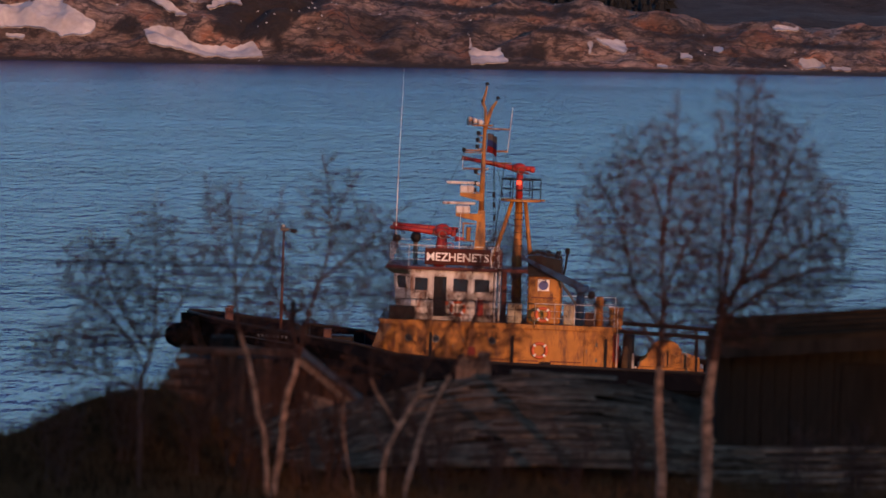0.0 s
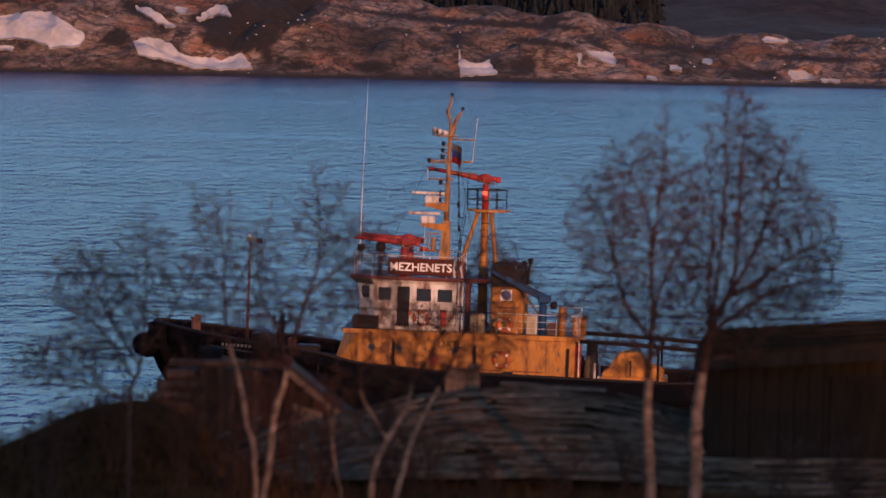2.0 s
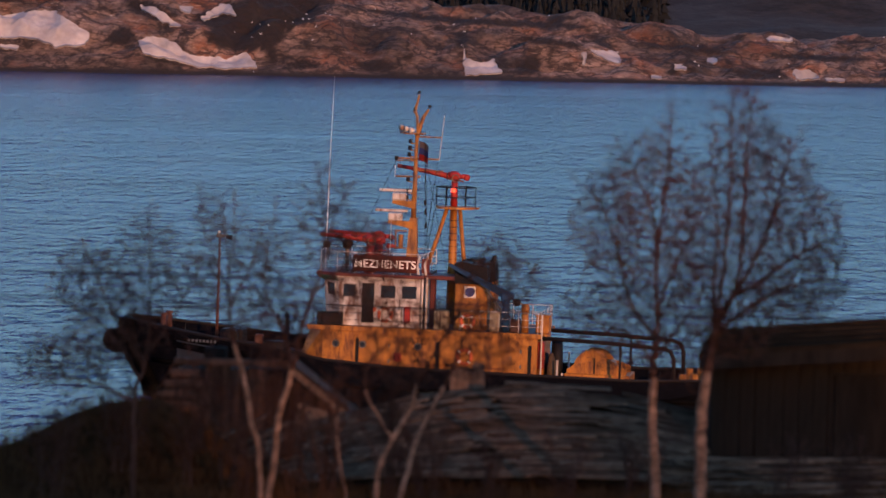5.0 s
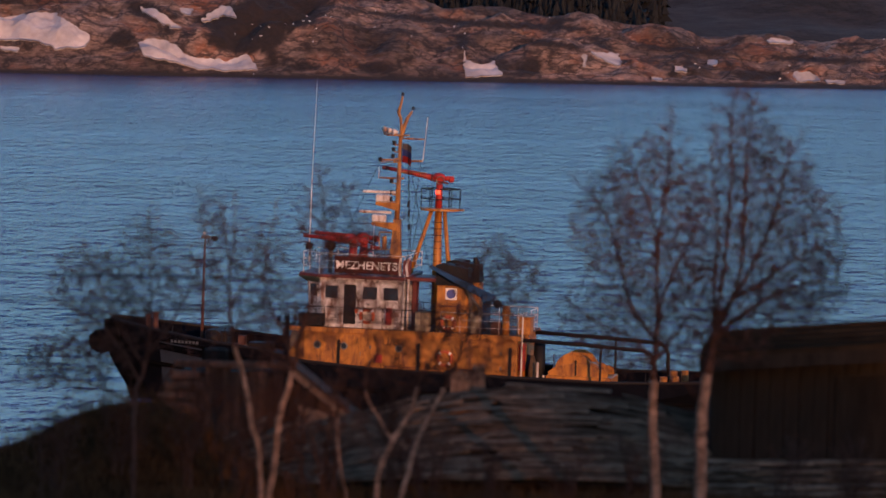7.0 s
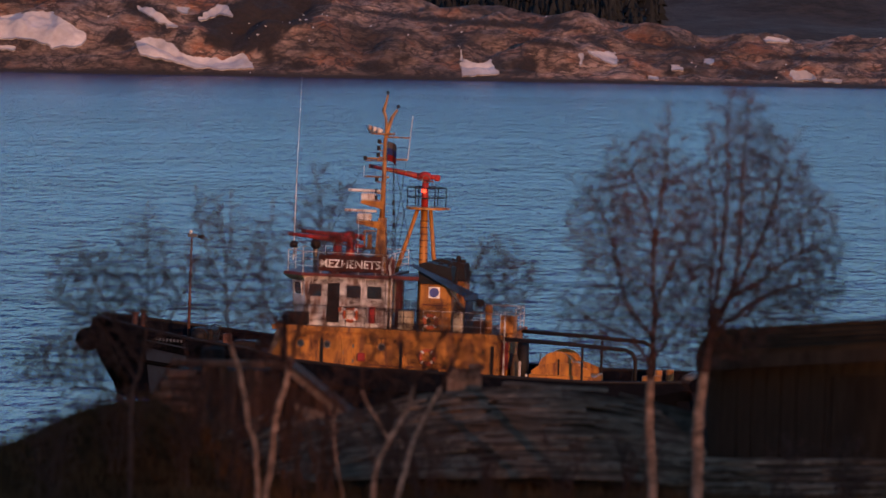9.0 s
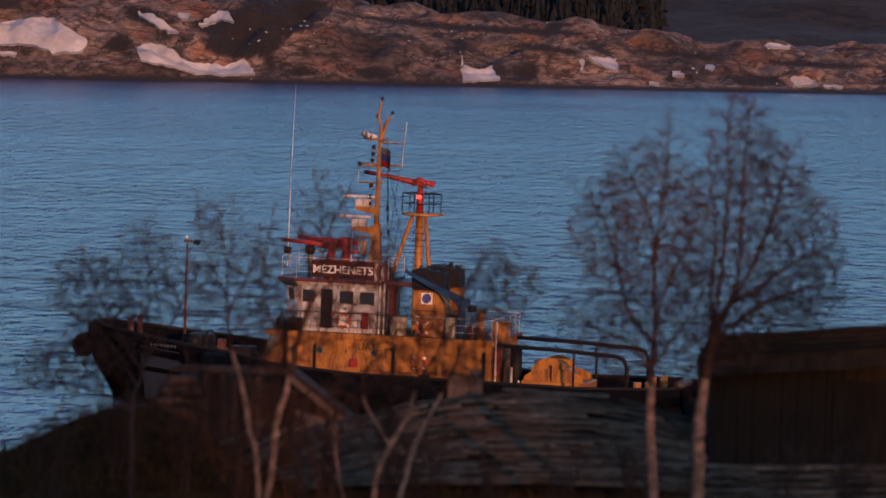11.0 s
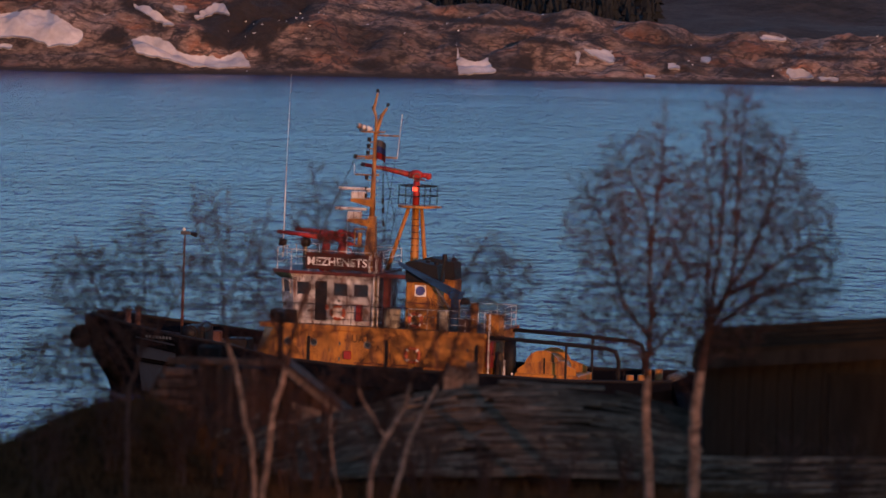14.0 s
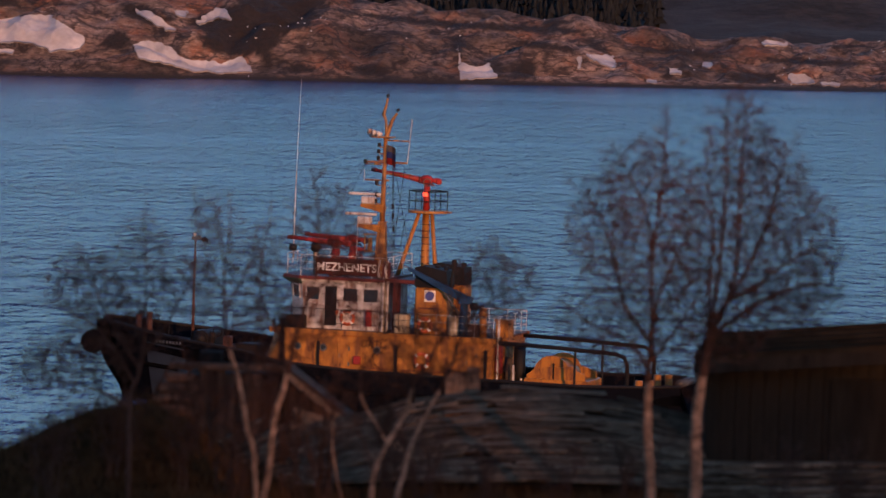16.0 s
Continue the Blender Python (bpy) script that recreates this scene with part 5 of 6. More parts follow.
def grown_birch(label, stems, crown, bark_top, seed, girth, thick=250):
    """A bare birch that grows into its crown. stems: lines of (x, z), the first from the ground up; crown: lobes
    (x, z, half width, half height) to be filled with branches; bark_top: the height where the pale bark ends; girth: the trunk's radius below the crown."""
    rng = random.Random(seed)
    Y, STEP, KILL, FAR = 92.0, 0.10, 0.115, 0.95
    foot = stems[0][0]
    base = Vector((foot[0], Y, min(foot[1], ground_height(foot[0], Y)) - 0.25))
    tree = new("birch_tree")
    tree.location = base
    tagged(tree, label, "tree", "birches above the sheds")
    nodes, up_of = [], []
    for si, line in enumerate(stems):
        lean = rng.uniform(-0.45, 0.45) if si else 0.0
        pts = [Vector((x, Y + lean * (k / (len(line) - 1)) ** 1.2, z)) - base for k, (x, z) in enumerate(line)]
        if si == 0 or line[0][1] < 14.7:
            pts[0].z = min(pts[0].z, ground_height(line[0][0], Y) - 0.25 - base.z)
        last = -1
        if si and line[0][1] >= 14.7:
            last = min(range(len(nodes)), key=lambda q: (nodes[q] - pts[0]).length)
            pts[0] = nodes[last]
        for k, p in enumerate(spline(pts, STEP)):
            if k == 0 and last >= 0:
                continue
            nodes.append(p + Vector((rng.gauss(0, 0.008), rng.gauss(0, 0.008), 0)))
            up_of.append(last)
            last = len(nodes) - 1
    # room to grow into
    goals = []
    for x, z, rx, rz in crown:
        ry = min(rx, 1.0) * 0.85
        for _ in range(int(thick * 4.19 * rx * ry * rz)):
            d = Vector((rng.gauss(0, 1), rng.gauss(0, 1), rng.gauss(0, 1))).normalized() * rng.random() ** 0.30
            goals.append(Vector((x + d.x * rx, Y + d.y * ry, z + d.z * rz)) - base)
    taken = set()
    for turn in range(44):
        tree_of = KDTree(len(nodes))
        for k, p in enumerate(nodes):
            tree_of.insert(p, k)
        tree_of.balance()
        pull, left = {}, []
        for g in goals:
            p, k, d = tree_of.find(g)
            if d < KILL:
                continue
            left.append(g)
            if d < FAR:
                pull[k] = pull.get(k, Vector()) + (g - p) / d
        grew = 0
        for k, v in pull.items():
            back = nodes[k] - nodes[up_of[k]] if up_of[k] >= 0 else Vector((0, 0, STEP))
            d = (v.normalized() + back.normalized() * 0.75 + Vector((rng.gauss(0, 0.08), rng.gauss(0, 0.08), 0.22 + rng.gauss(0, 0.08)))).normalized()
            cell = (k, round(d.x * 2), round(d.y * 2), round(d.z * 2))
            if cell in taken:
                continue
            taken.add(cell)
            nodes.append(nodes[k] + d * STEP)
            up_of.append(k)
            grew += 1
        goals = left
        if not grew:
            break
    # thickness from the tips inwards
    total = len(nodes)
    kids = [[] for _ in range(total)]
    load = [0.0] * total
    for k in range(total - 1, -1, -1):
        load[k] = load[k] or 1.0
        if up_of[k] >= 0:
            kids[up_of[k]].append(k)
            load[up_of[k]] += load[k]
    swell = math.log(girth / 0.0052) / math.log(max(load))
    radius = [0.0052 * w ** swell * (1 + 0.4 * smooth_step(bark_top + 0.4, bark_top - 1.2, p.z + base.z)) for w, p in zip(load, nodes)]
    crown_shape = Shape()
    starts = [(k, -1) for k in range(total) if up_of[k] < 0]
    while starts:
        k, before = starts.pop()
        chain = [before] if before >= 0 else []
        while True:
            chain.append(k)
            nxt = sorted(kids[k], key=lambda q: -load[q])
            starts += [(q, k) for q in nxt[1:]]
            if not nxt:
                break
            k = nxt[0]
        rr = [radius[q] for q in chain]
        if before >= 0:
            rr[0] = rr[1]
        pts = [nodes[q] for q in chain]
        thin = next((i for i, r in enumerate(rr) if r < 0.014), len(rr))
        if thin > 3:
            low = next((i for i in range(thin) if pts[i].z + base.z > bark_top), thin)
            if low > 2:
                part("trunk", Shape().tube(pts[:low + 1], rr[:low + 1], 9), BARK, tree, "pale birch bark with dark marks", True)
            if thin - low > 2 or low <= 2:
                part("limb", Shape().tube(pts[low if low > 2 else 0:thin + 1], rr[low if low > 2 else 0:thin + 1], 6), LIMB, tree, "", True)
            if thin < len(pts) - 1:
                crown_shape.tube(pts[thin:], rr[thin:], 4, False)
        elif len(pts) > 1:
            crown_shape.tube(pts, rr, 3, False)
        # twiglets with buds on the thin wood
        for i in range(1, len(pts)):
            if rr[i] > 0.0125:
                continue
            way = (pts[i] - pts[i - 1]).normalized()
            for _ in range(3 if i == len(pts) - 1 else rng.choice((1, 1, 2, 2))):
                d = (way * 0.9 + Vector((rng.gauss(0, 0.5), rng.gauss(0, 0.5), 0.2 + rng.gauss(0, 0.35)))).normalized()
                l = rng.uniform(0.08, 0.27)
                a = pts[i]
                m = a + d * l * 0.5
                e = m + (d + Vector((rng.gauss(0, 0.2), rng.gauss(0, 0.2), rng.gauss(0, 0.2)))).normalized() * l * 0.5
                crown_shape.tube([a, m, e], [0.0055, 0.0046, 0.0030], 3, False)
                for p in (e, m, a.lerp(m, 0.6)):
                    if rng.random() < 0.55:
                        r = rng.uniform(0.009, 0.018)
                        q = Vector((rng.gauss(0, 1), rng.gauss(0, 1), rng.gauss(0, 1))).normalized() * r * 1.6
                        w = q.orthogonal().normalized() * r * 0.8
                        crown_shape.add([p - q, p + w, p + q, p - w], [(0, 1, 2), (0, 2, 3)])
    me = bpy.data.meshes.new("crown")
    me.from_pydata(crown_shape.v, [], crown_shape.f)
    me.materials.append(TWIG)
    ob = new("crown", me)
    ob.parent = tree
    tagged(ob, "bare twigs with swelling buds", kind="stuff")
    return tree


def build_birches():
    grown_birch("tall bare birch with a forked reddish crown", [
        [(4.16, 14.6), (4.19, 15.18), (4.18, 15.94), (4.23, 16.5), (4.29, 16.92), (4.39, 17.63), (4.51, 18.66), (4.57, 19.81), (4.57, 20.95), (4.59, 21.29)],
        [(4.34, 17.29), (4.69, 18.1), (4.79, 18.84), (4.82, 20.1), (4.9, 21.16)],
        [(4.39, 17.58), (4.61, 17.87), (5.0, 18.56), (5.32, 19.36), (5.53, 20.28), (5.75, 20.63)],
        [(4.61, 17.87), (5.12, 18.22), (5.68, 18.63), (6.3, 18.92)],
        [(4.34, 17.29), (4.67, 17.58), (5.29, 17.99), (6.03, 18.24), (6.48, 18.18)],
        [(4.34, 17.29), (4.36, 18.66), (4.37, 19.23), (4.23, 20.38)]],
        [(4.95, 19.1, 1.12, 1.75), (5.78, 18.75, 0.76, 1.1), (4.75, 20.5, 0.56, 0.86), (5.45, 20.0, 0.45, 0.62), (5.35, 17.95, 1.15, 0.5), (6.1, 18.2, 0.5, 0.6), (4.75, 17.55, 0.75, 0.6)], 16.7, 11, 0.074)
    grown_birch("slender bare birch beside the taller one", [
        [(3.47, 14.6), (3.44, 14.98), (3.38, 15.69), (3.38, 16.39), (3.38, 16.86), (3.42, 17.5), (3.38, 18.76), (3.3, 19.32), (2.99, 20.01), (2.72, 20.42)],
        [(3.4, 18.35), (3.45, 19.05), (3.57, 20.08), (3.6, 21.04)],
        [(3.42, 17.5), (3.55, 18.08), (3.75, 18.59), (4.01, 19.06), (4.12, 19.66)],
        [(3.4, 17.24), (2.96, 17.84), (2.8, 18.52), (2.53, 19.31), (2.06, 19.82)],
        [(3.37, 16.78), (3.08, 17.23), (2.52, 17.46), (1.93, 17.86)],
        [(3.38, 16.87), (3.73, 17.34), (4.04, 17.81)]],
        [(3.23, 19.0, 1.0, 1.6), (3.5, 20.2, 0.42, 0.72), (2.58, 19.0, 0.62, 1.0), (2.52, 17.6, 0.78, 0.55), (3.67, 17.9, 0.88, 0.95), (3.0, 17.15, 0.85, 0.55), (3.85, 17.0, 0.55, 0.65)], 16.5, 12, 0.060, 210)
    grown_birch("broad bare birch on the grassy mound", [
        [(-5.11, 15.22), (-5.11, 16.09), (-4.98, 16.56), (-4.89, 17.28), (-4.89, 18.07), (-4.92, 19.19)],
        [(-4.98, 16.62), (-5.45, 17.4), (-5.76, 18.12), (-5.97, 18.65)],
        [(-5.1, 16.03), (-5.52, 16.23), (-5.96, 16.39), (-6.56, 16.45), (-7.02, 16.32)],
        [(-4.95, 16.89), (-4.53, 17.38), (-4.22, 17.98), (-4.07, 18.3)],
        [(-5.06, 16.43), (-5.53, 17.16), (-5.98, 17.52), (-6.45, 17.7)]],
        [(-4.9, 18.15, 0.62, 0.95), (-5.77, 17.99, 0.78, 0.62), (-6.26, 16.64, 0.88, 0.5), (-4.25, 17.93, 0.55, 0.62), (-5.4, 17.2, 0.85, 0.7)], 14.0, 13, 0.042, 230)
    grown_birch("thin bare birch with a straight reddish stem", [
        [(-2.99, 14.48), (-3.07, 15.26), (-3.19, 15.74), (-3.35, 16.55), (-3.49, 17.01), (-3.58, 17.48), (-3.59, 17.9), (-3.64, 18.63), (-3.78, 19.41)],
        [(-3.6, 18.22), (-3.54, 18.76), (-3.52, 19.48)], [(-3.59, 17.85), (-3.84, 18.4), (-4.0, 18.86), (-4.11, 19.53)],
        [(-3.56, 17.66), (-3.23, 18.32), (-3.13, 18.78)]],
        [(-3.75, 18.62, 0.46, 0.85), (-3.23, 18.2, 0.51, 0.66), (-3.5, 17.4, 0.5, 0.5)], 17.0, 14, 0.033)
    grown_birch("white-stemmed birch forking low", [
        [(-2.96, 14.48), (-2.79, 15.28), (-2.74, 15.88), (-2.55, 16.54), (-2.61, 16.94), (-2.76, 17.35), (-2.97, 17.77), (-3.02, 18.17), (-2.95, 18.77), (-2.86, 19.26)],
        [(-2.55, 16.54), (-2.4, 17.27), (-2.24, 17.8), (-2.06, 18.4), (-2.08, 19.31), (-2.19, 19.93)],
        [(-2.21, 17.87), (-1.6, 18.41), (-1.09, 18.87), (-0.79, 19.16)], [(-2.06, 18.62), (-1.86, 19.18), (-1.59, 19.65)]],
        [(-2.87, 18.45, 0.37, 0.74), (-2.06, 18.98, 0.48, 0.86), (-1.48, 18.58, 0.69, 0.55), (-2.48, 17.4, 0.78, 0.7), (-1.3, 17.9, 0.8, 0.5)], 16.6, 15, 0.041, 200)
    grown_birch("small crooked birch with several pale stems", [
        [(-1.12, 14.5), (-1.1, 14.96), (-0.87, 15.5), (-0.6, 16.0), (-0.45, 16.5), (-0.14, 17.04), (0.13, 17.54), (0.33, 18.14), (0.59, 18.63), (0.75, 18.9)],
        [(-1.53, 14.5), (-1.72, 15.06), (-1.79, 15.6), (-1.77, 16.04), (-1.86, 16.3)],
        [(-0.85, 14.52), (-0.54, 15.3), (-0.33, 15.84), (0.04, 16.56), (0.29, 17.22), (0.5, 17.66), (1.04, 18.04), (1.44, 18.35)],
        [(-0.45, 16.5), (-0.44, 17.07), (-0.41, 17.42), (-0.31, 18.01)], [(-1.1, 14.96), (-1.19, 15.29), (-1.35, 15.66), (-1.44, 16.04)],
        [(-0.87, 15.5), (-1.35, 16.31), (-1.26, 16.78)]],
        [(0.80, 18.12, 0.78, 0.66), (-0.62, 16.98, 0.88, 0.8), (0.3, 17.18, 1.02, 0.7), (-1.72, 16.31, 0.46, 0.42)], 16.3, 16, 0.034, 200)


def build_shrubs():
    """Low bare bushes in front of the sheds, and the dry grass between them."""
    rng = random.Random(41)
    for k, x in enumerate((-6.6, -5.6, -4.3, -3.4, -2.2, -0.6, 0.6, 1.9, 3.0, 5.4, 6.6)):
        y = 93.0 + 1.6 * (k % 3) - 0.8
        z = ground_height(x, y) - 0.15
        stems = []
        for j in range(4):
            dx, h = rng.uniform(-0.45, 0.45), rng.uniform(1.1, 1.9) * (1.15 if x < -1.5 else 0.8)
            stems.append(([(x + 0.1 * j, y, z), (x + 0.1 * j + dx * 0.4, y + rng.uniform(-0.1, 0.1), z + h * 0.5), (x + 0.1 * j + dx, y, z + h)], 0.014, 0.2, 0.8))
        bush("low leafless bush in front of the sheds", stems, 50 + k, 1.5, 0.42, "bushes by the sheds", "bare_bush")
    for k, (x, y, h) in enumerate(((-4.35, 93.4, 2.2), (-3.7, 94.0, 2.6), (-2.6, 94.4, 2.7), (-2.0, 93.6, 2.4), (-1.0, 94.2, 2.1), (-0.3, 93.3, 2.0))):
        z = ground_height(x, y) - 0.15
        stems = []
        for j in range(3):
            dx, top = rng.uniform(-0.7, 0.7), h * rng.uniform(0.7, 1.1)
            stems.append(([(x + 0.08 * j, y, z), (x + 0.08 * j + dx * 0.35, y + rng.uniform(-0.2, 0.2), z + top * 0.5), (x + 0.08 * j + dx, y + rng.uniform(-0.2, 0.2), z + top)], 0.017, 0.25, 0.7))
        bush("thin reddish thicket of bare birch shoots", stems, 80 + k, 1.3, 0.5, "thicket by the sheds", "birch_thicket")
    s = Shape()
    for _ in range(9000):
        x, y = rng.uniform(-9, 9), rng.uniform(88, 99)
        z, h, a = ground_height(x, y), rng.uniform(0.1, 0.34), rng.uniform(0, 6.28)
        dx, dy, b = 0.5 * h * math.cos(a), 0.5 * h * math.sin(a), 0.006
        s.add([(x - b, y, z - 0.02), (x + b, y, z - 0.02), (x + dx * 0.4 + b * 0.7, y + dy * 0.4, z + h * 0.6), (x + dx * 0.4 - b * 0.7, y + dy * 0.4, z + h * 0.6), (x + dx, y + dy, z + h)], [(0, 1, 2, 3), (3, 2, 4)])
    me = bpy.data.meshes.new("dry_grass")
    me.from_pydata(s.v, [], s.f)
    me.materials.append(GRASS)
    tagged(new("dry_grass", me), "withered grass on the slope", "grass", kind="stuff")


# ---- sheds in the foreground ----
def plank_data(name, size, material, seed):
    """A board with slightly worn ends; size along, across, thick; origin in its middle."""
    rng = random.Random(seed)
    l, w, t = size[0] / 2, size[1] / 2, size[2] / 2
    j = lambda: rng.uniform(-0.03, 0.03)
    v = [(-l + j(), -w, -t), (l + j(), -w, -t), (l + j(), w, -t), (-l + j(), w, -t), (-l + j(), -w * 0.94, t), (l + j(), -w * 0.94, t), (l + j(), w * 0.94, t), (-l + j(), w * 0.94, t)]
    return Shape().add(v, [(0, 3, 2, 1), (4, 5, 6, 7), (0, 1, 5, 4), (1, 2, 6, 5), (2, 3, 7, 6), (3, 0, 4, 7)]).mesh(name, material)


def put(name, data, parent, m):
    ob = new(name, data)
    ob.parent = parent
    ob.matrix_basis = m
    return ob


def build_grey_roof():
    """A long low shed whose sagging roof is laid with weathered grey boards."""
    shed = new("board_roofed_shed")
    shed.location = (0.8, 98, 12.6)
    tagged(shed, "low old shed with a sagging grey board roof", "shed")
    o = Vector((0.8, 98, 12.6))
    rng = random.Random(21)
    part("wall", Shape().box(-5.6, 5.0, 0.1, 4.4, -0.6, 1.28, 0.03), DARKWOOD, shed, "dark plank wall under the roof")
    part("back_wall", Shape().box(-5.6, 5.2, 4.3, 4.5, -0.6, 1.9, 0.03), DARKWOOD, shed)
    data = [plank_data("board", (1.9, 0.165, 0.018), GREYWOOD, k) for k in range(4)]
    rows = 31
    drop = lambda x: min(1, abs(x - 0.9) / 4.2) ** 2 + 0.3 * max(0, abs(x - 0.9) / 4.2 - 1)
    crown = lambda x: 0.22 - (0.92 if x < 0.9 else 1.05) * drop(x) + 0.04 * math.sin(2.1 * x)
    for r in range(rows):
        u = (r + 0.5) / rows
        for c in range(-2, 6):
            if c == -2:
                shift = rng.uniform(-0.9, 0.9)
            x = -3.3 + 1.84 * c + shift + rng.uniform(-0.15, 0.15)
            if not -5.2 < x < 5.0 or rng.random() < 0.05:
                continue
            z = 1.70 + 1.07 * u + (crown(x)) * (0.25 + 0.75 * u)
            tilt = math.degrees(math.atan(-1.95 * (x - 0.9) / 4.2 ** 2 * (0.25 + 0.75 * u)))
            put("board", data[(r * 3 + c + 8) % 4], shed, pose(x, -0.1 + 4.5 * u, z + rng.uniform(0, 0.015), 14 + rng.uniform(-1.2, 1.2), -0.9 * tilt + rng.uniform(-0.4, 0.4), rng.uniform(-0.8, 0.8)))
    # dark sheet added below the boards, its colour standing for shade in the gaps
    v, f, n = [], [], 13
    for u in (0, 0.33, 0.66, 1.0):
        for i in range(n):
            x = -5.8 + 11.2 * i / (n - 1)
            v.append((x, -0.1 + 4.6 * u, 1.62 + 1.07 * u + crown(x) * (0.25 + 0.75 * u)))
    for j in range(3):
        for i in range(n - 1):
            f.append((j * n + i, j * n + i + 1, (j + 1) * n + i + 1, (j + 1) * n + i))
    part("gap_shade_sheet", Shape().add(v, f), FELT, shed, "dark sheet for the shade in the board gaps", True)


def build_felt_shed():
    """A dark shed with a nearly flat felt roof and a lower lean-to in front."""
    shed = new("felt_roofed_shed")
    shed.location = (4.6, 99, 13.0)
    tagged(shed, "dark wooden shed with a flat felt roof", "shed")
    rng = random.Random(23)
    eave = lambda x: 3.38 + 0.072 * x          # height of the roof's front edge along the wall
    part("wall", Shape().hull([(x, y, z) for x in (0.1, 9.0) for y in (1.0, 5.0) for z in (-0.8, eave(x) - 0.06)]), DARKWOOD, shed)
    data = [plank_data("wall_board", (0.24, 0.03, 4.6), SHEDWOOD, 40 + k) for k in range(3)]
    for k in range(34):
        x = 0.22 + 0.262 * k
        put("wall_board", data[k % 3], shed, pose(x, 0.97, eave(x) - 2.42 + rng.uniform(-0.03, 0.03), rng.uniform(-0.5, 0.5), 0, 0))
    roof = part("roof", Shape().hull([(x, y, z + d) for x, y, z in ((-0.15, 0.45, 3.35), (9.2, 0.45, 4.02), (0.3, 5.2, 3.45), (9.2, 5.2, 4.16)) for d in (0, 0.12)]), FELT, shed, "weathered felt roof")
    for k in range(5):
        y, a, b = 0.5 + 0.94 * k, 3.355 + 0.02 * k, 4.025 + 0.028 * k
        part("felt_strip", Shape().hull([(x, y + w, z + 0.12 + d) for x, z in ((-0.05, a), (9.1, b)) for w in (0, 0.1) for d in (0, 0.03)]), FELT, roof, "raised seam of the felt")
    part("fascia", Shape().hull([(x, 0.40 + d, z) for x, z in ((-0.15, 3.16), (-0.15, 3.40), (9.2, 3.83), (9.2, 4.07)) for d in (0, 0.04)]), SHEDWOOD, shed, "dark fascia board")
    part("hatch", Shape().box(2.3, 3.9, 0.90, 0.945, 1.3, 3.1, 0.02), SHEDWOOD, shed, "dark boarded hatch")
    part("wall_batten", Shape().hull([(x, 0.88 + d, z) for x, z in ((3.9, 1.28), (3.9, 1.36), (8.9, 1.5), (8.9, 1.58)) for d in (0, 0.06)]), PALEWOOD, shed, "weathered batten across the wall")
    lean = new("lean_to_roof")
    lean.location = (4.4, 95.5, 12.9)
    tagged(lean, "low lean-to roof of grey weathered boards", "shed")
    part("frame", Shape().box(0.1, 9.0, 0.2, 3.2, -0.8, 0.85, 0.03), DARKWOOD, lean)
    boards = [plank_data("board", (2.9, 0.24, 0.03), GREYWOOD, 60 + k) for k in range(3)]
    for r in range(9):
        for c in range(4):
            put("board", boards[(r + c) % 3], lean, pose(1.3 + 2.5 * c + rng.uniform(-0.3, 0.3), 0.1 + 0.38 * r, 0.93 + 0.098 * r + rng.uniform(0, 0.03) + 0.06 * c, 13 + rng.uniform(-2, 2), -1.2, rng.uniform(-0.7, 0.7)))


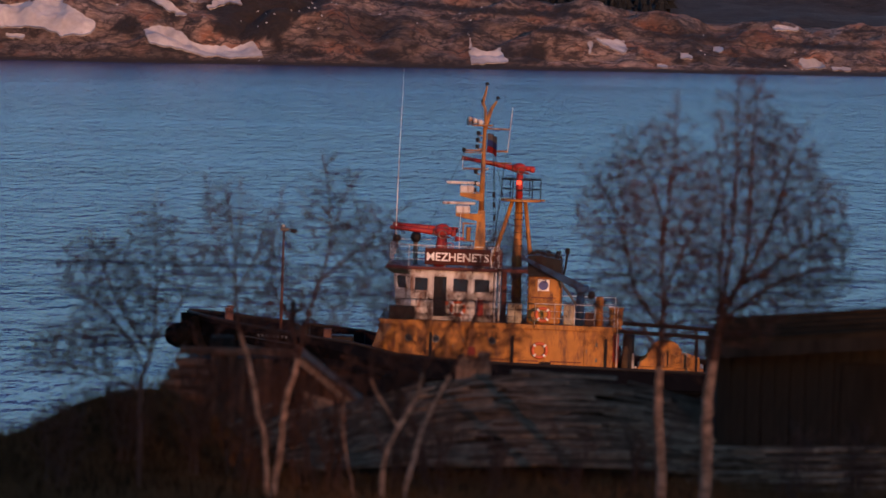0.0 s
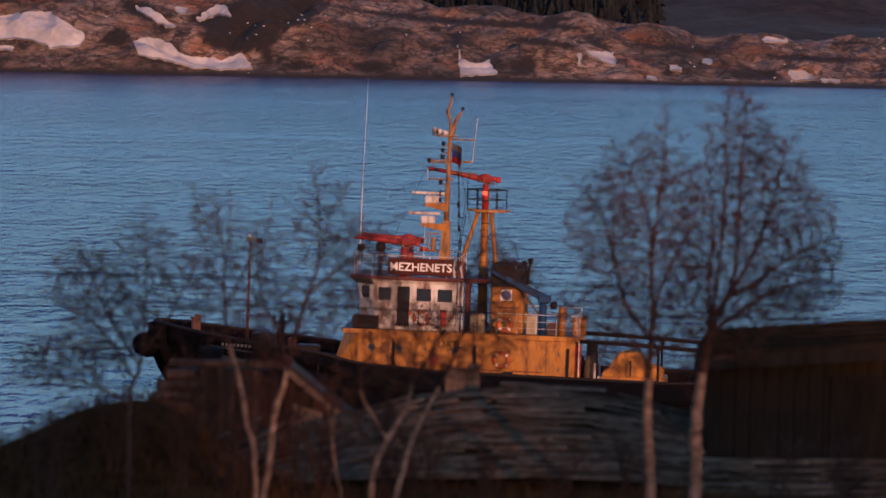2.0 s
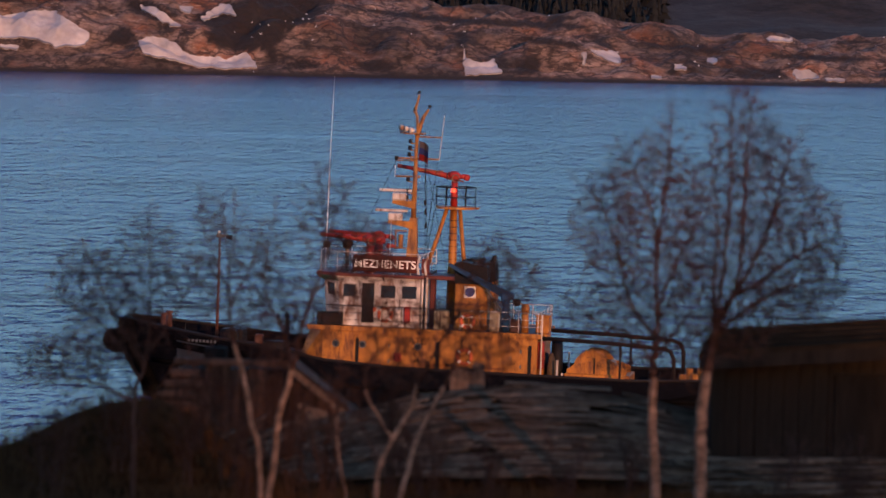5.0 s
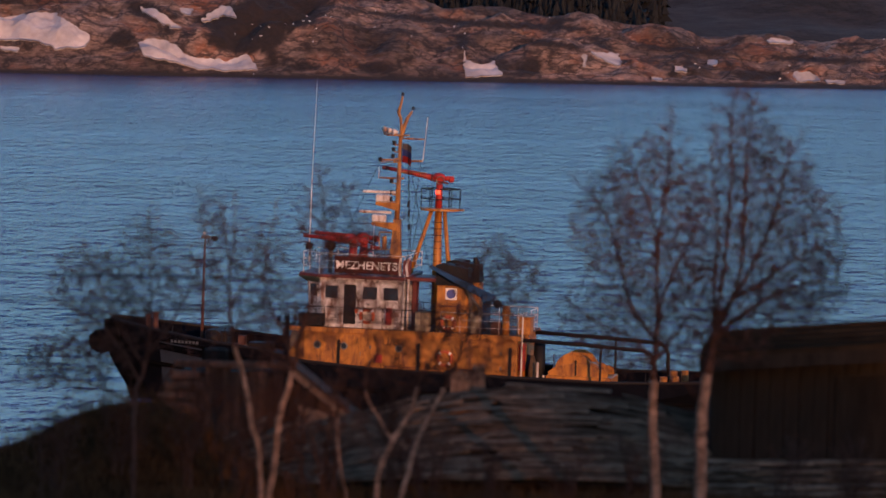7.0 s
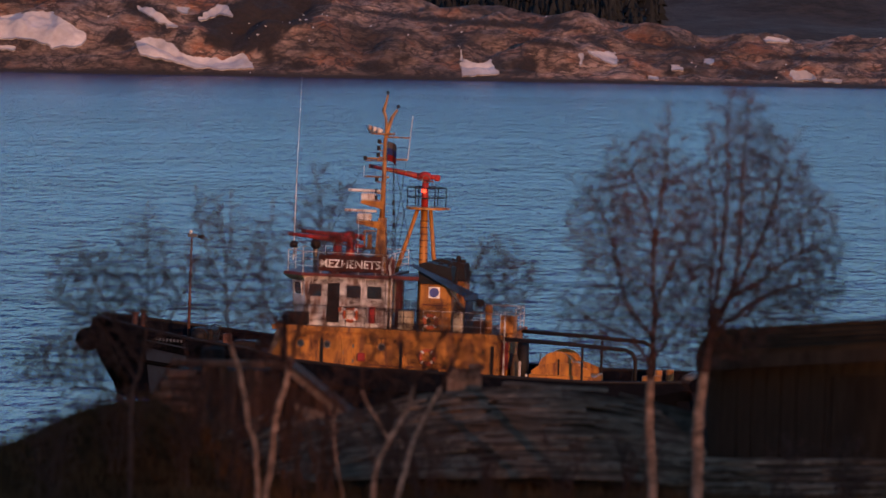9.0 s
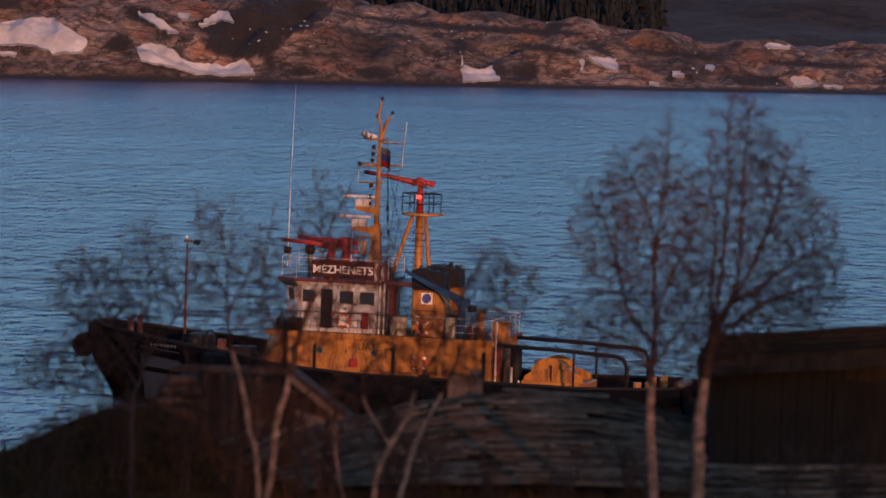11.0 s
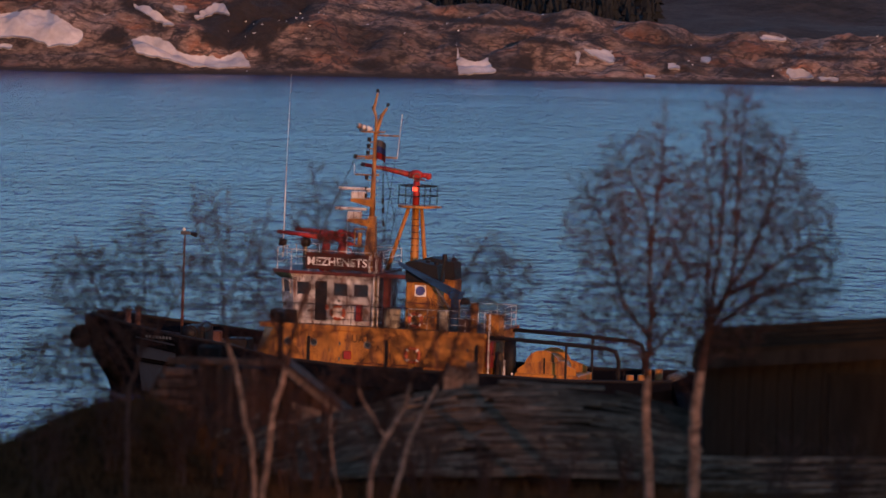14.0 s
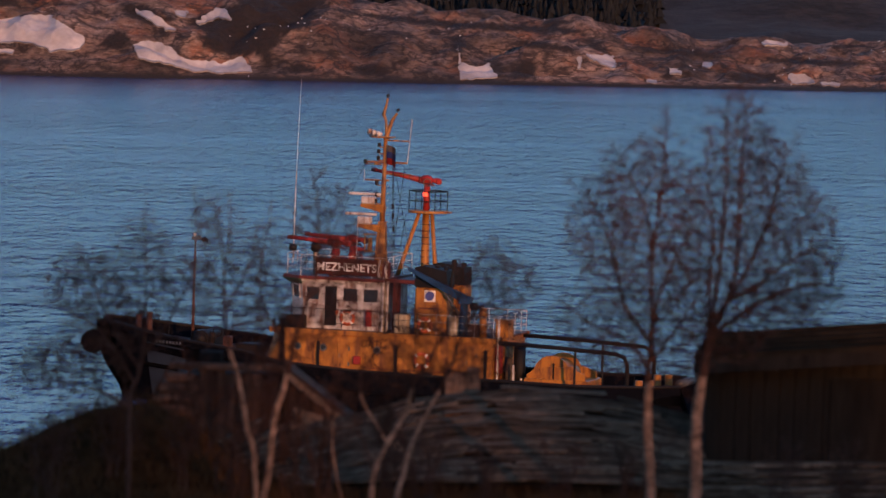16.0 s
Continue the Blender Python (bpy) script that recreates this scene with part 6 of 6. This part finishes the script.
def build_brown_shed():
    """A ruinous brown shed, its gable end to the viewer."""
    shed = new("brown_gabled_shed")
    shed.location = (-3.55, 103.0, 12.95)
    shed.scale = (1.045, 1.045, 1.045)
    tagged(shed, "ruinous brown plank shed with a broken gable", "shed")
    rng = random.Random(25)
    top = lambda x: 2.78 - 0.08 * abs(x + 0.4) if -1.35 < x < 0.62 else (2.75 - (x - 0.62) * 0.80 if x >= 0.62 else 2.7 + (x + 1.35) * 1.5)
    part("body", Shape().hull([(x, y, z) for y in (0.12, 1.3) for x, z in ((-1.9, -0.5), (1.75, -0.5), (-1.8, 1.85), (-1.3, 2.62), (0.6, 2.68), (1.75, 1.75))]), DARKWOOD, shed)
    for k in range(24):
        x = -1.85 + 0.153 * k
        h = top(x) + 0.5 + rng.uniform(-0.22, 0.03)
        w = 0.07
        part("gable_board", Shape().box(x - w, x + w, 0.04 + rng.uniform(-0.02, 0.02), 0.09, -1.2, -0.5 + h, 0.006), BROWNWOOD, shed)
    # sunlit edge of the gable: the sun is put in as paler wood
    part("barge_board", Shape().hull([(0.55, -0.05, 2.83), (0.55, -0.05, 2.69), (1.82, -0.05, 1.83), (1.82, -0.05, 1.69), (0.55, 0.03, 2.83), (0.55, 0.03, 2.69), (1.82, 0.03, 1.83), (1.82, 0.03, 1.69)]), PALEWOOD, shed, "barge board made pale for the sun on it")
    part("ridge_board", Shape().box(-1.4, 0.6, -0.06, 0.12, 2.72, 2.84, 0.02), BROWNWOOD, shed)
    part("roof_sheet", Shape().hull([(x, y, z + d) for y in (-0.1, 1.4) for x, z in ((0.58, 2.82), (1.85, 1.84)) for d in (0, 0.05)]), BROWNWOOD, shed)
    part("roof_sheet", Shape().hull([(x, y, z + d) for y in (-0.1, 1.4) for x, z in ((-1.38, 2.78), (-1.95, 1.75)) for d in (0, 0.05)]), BROWNWOOD, shed)
    for k in range(9):
        z = 1.05 + 0.19 * k
        part("log", Shape().tube([(-1.92 + max(0, z - 1.8) * 0.62, -0.02, z), (-1.4, -0.03, z + 0.01), (-0.95 + 0.08 * (k % 2), -0.02, z)], [0.085, 0.095, 0.08], 8), LOGWOOD, shed, "", True)
    # lit patch below the barge board, added as a panel of pale wood
    part("sunlit_patch", Shape().hull([(x, -0.06 + d, z) for x, z in ((0.75, 1.7), (1.35, 1.45), (0.8, 2.1), (1.3, 1.95)) for d in (0, 0.03)]), PALEWOOD, shed, "pale panel for a sunlit patch on the gable")
    part("chimney_stub", Shape().box(-0.9, -0.5, 0.6, 0.95, 2.6, 3.0, 0.03), DARKWOOD, shed)


def build_board_stack():
    """A few upright old boards nailed together, standing behind the grey roof."""
    stack = new("board_stack")
    stack.location = (0.38, 104.2, ground_height(0.38, 104.2) - 0.1)
    tagged(stack, "upright weathered boards nailed together behind the roof", "boards")
    rng = random.Random(71)
    top = 15.87 - stack.location.z
    for k in range(5):
        x = -0.26 + 0.13 * k
        part("board", Shape().box(x - 0.062, x + 0.062, rng.uniform(-0.015, 0.015), 0.04, 0, top - rng.uniform(0, 0.12), 0.008), PALEWOOD, stack)
    for z in (0.5, top - 0.3):
        part("batten", Shape().box(-0.32, 0.32, 0.045, 0.085, z, z + 0.09, 0.008), BROWNWOOD, stack)


def build_cables():
    for za, zb, zc, r in ((18.26, 18.23, 18.18, 0.011), (17.87, 17.77, 17.75, 0.008)):
        pts = []
        for i in range(41):
            x = -30 + 1.5 * i
            u = (x + 7.1) / 14.2
            pts.append((x, 90, za + (zc - za) * u + 4 * (zb - (za + zc) / 2) * u * (1 - u) * (1 if 0 <= u <= 1 else 0.3)))
        tagged(part("overhead_cable", Shape().tube(pts, r, 5, False), CABLE), "thin dark overhead cable", "cable", "overhead cables")


def build_pole():
    """A short wooden pole that carries the lower cable."""
    x, z = -2.95, 16.80
    pole = new("utility_pole")
    pole.location = (x, 103, ground_height(x, 103) - 0.3)
    tagged(pole, "dark wooden utility pole with a crossarm", "pole")
    h = z - pole.location.z
    part("post", Shape().tube([(0, 0, 0), (0, 0, h)], [0.075, 0.055], 9), DARKWOOD, pole, "", True)
    part("crossarm", Shape().box(-0.19, 0.17, -0.1, -0.05, h - 0.19, h - 0.13, 0.01), DARKWOOD, pole)
    for dx in (-0.15, 0.13):
        part("insulator", Shape().tube([(dx, -0.07, h - 0.13), (dx, -0.07, h - 0.06), (dx, -0.07, h - 0.01)], [0.02, 0.035, 0.022], 8), RUBBER, pole, "", True)
    part("pole_cap", Shape().tube([(0, 0, h), (0, 0, h + 0.03)], [0.075, 0.05], 9), STEEL, pole)


water = build_setting()
build_far_shore()
tug = build_tug()
build_birches()
build_shrubs()
build_cables()
build_pole()
build_grey_roof()
build_felt_shed()
build_brown_shed()
build_board_stack()

# time, x, y, degrees by which the bow has swung away
TUG_ROWS = [(0.0, 1.16, 291.50, 2.00), (0.5, 0.84, 291.81, 2.40), (1.0, 0.52, 292.12, 2.80), (1.5, 0.28, 292.44, 3.40), 
    (2.0, -0.10, 292.75, 4.00), (2.5, -0.37, 293.06, 4.50), (3.0, -0.72, 293.38, 5.00), (3.5, -1.05, 293.69, 5.50), 
    (4.0, -1.41, 294.00, 6.00), (6.5, -2.77, 294.04, 8.70), (7.0, -2.94, 294.05, 9.23), (7.5, -3.12, 294.06, 9.77), 
    (8.0, -3.30, 294.07, 10.30), (8.5, -3.45, 294.08, 10.75), (9.0, -3.54, 294.08, 11.20), (9.5, -3.62, 294.09, 11.60), 
    (12.0, -3.96, 294.13, 13.60), (12.5, -3.95, 294.14, 13.90), (13.0, -3.92, 294.15, 14.20), (13.5, -3.92, 294.16, 14.40), 
    (14.0, -3.89, 294.17, 14.60), (14.5, -3.79, 294.18, 14.80), (15.0, -3.63, 294.18, 15.00), (15.5, -3.60, 294.19, 15.15), 
    (16.0, -3.45, 294.20, 15.30)]


def motions():
    walk(tug, [(t, pose(x * 0.966, y * 0.966, 0.81, 0, -0.95, 180 - a)) for t, x, y, a in TUG_ROWS])
    # the ripples drift slowly with the wind
    walk(water, [(0.0, pose(0, 0, 0)), (8.0, pose(2.4, -2.0, 0)), (16.0, pose(4.8, -4.0, 0))])


motions()
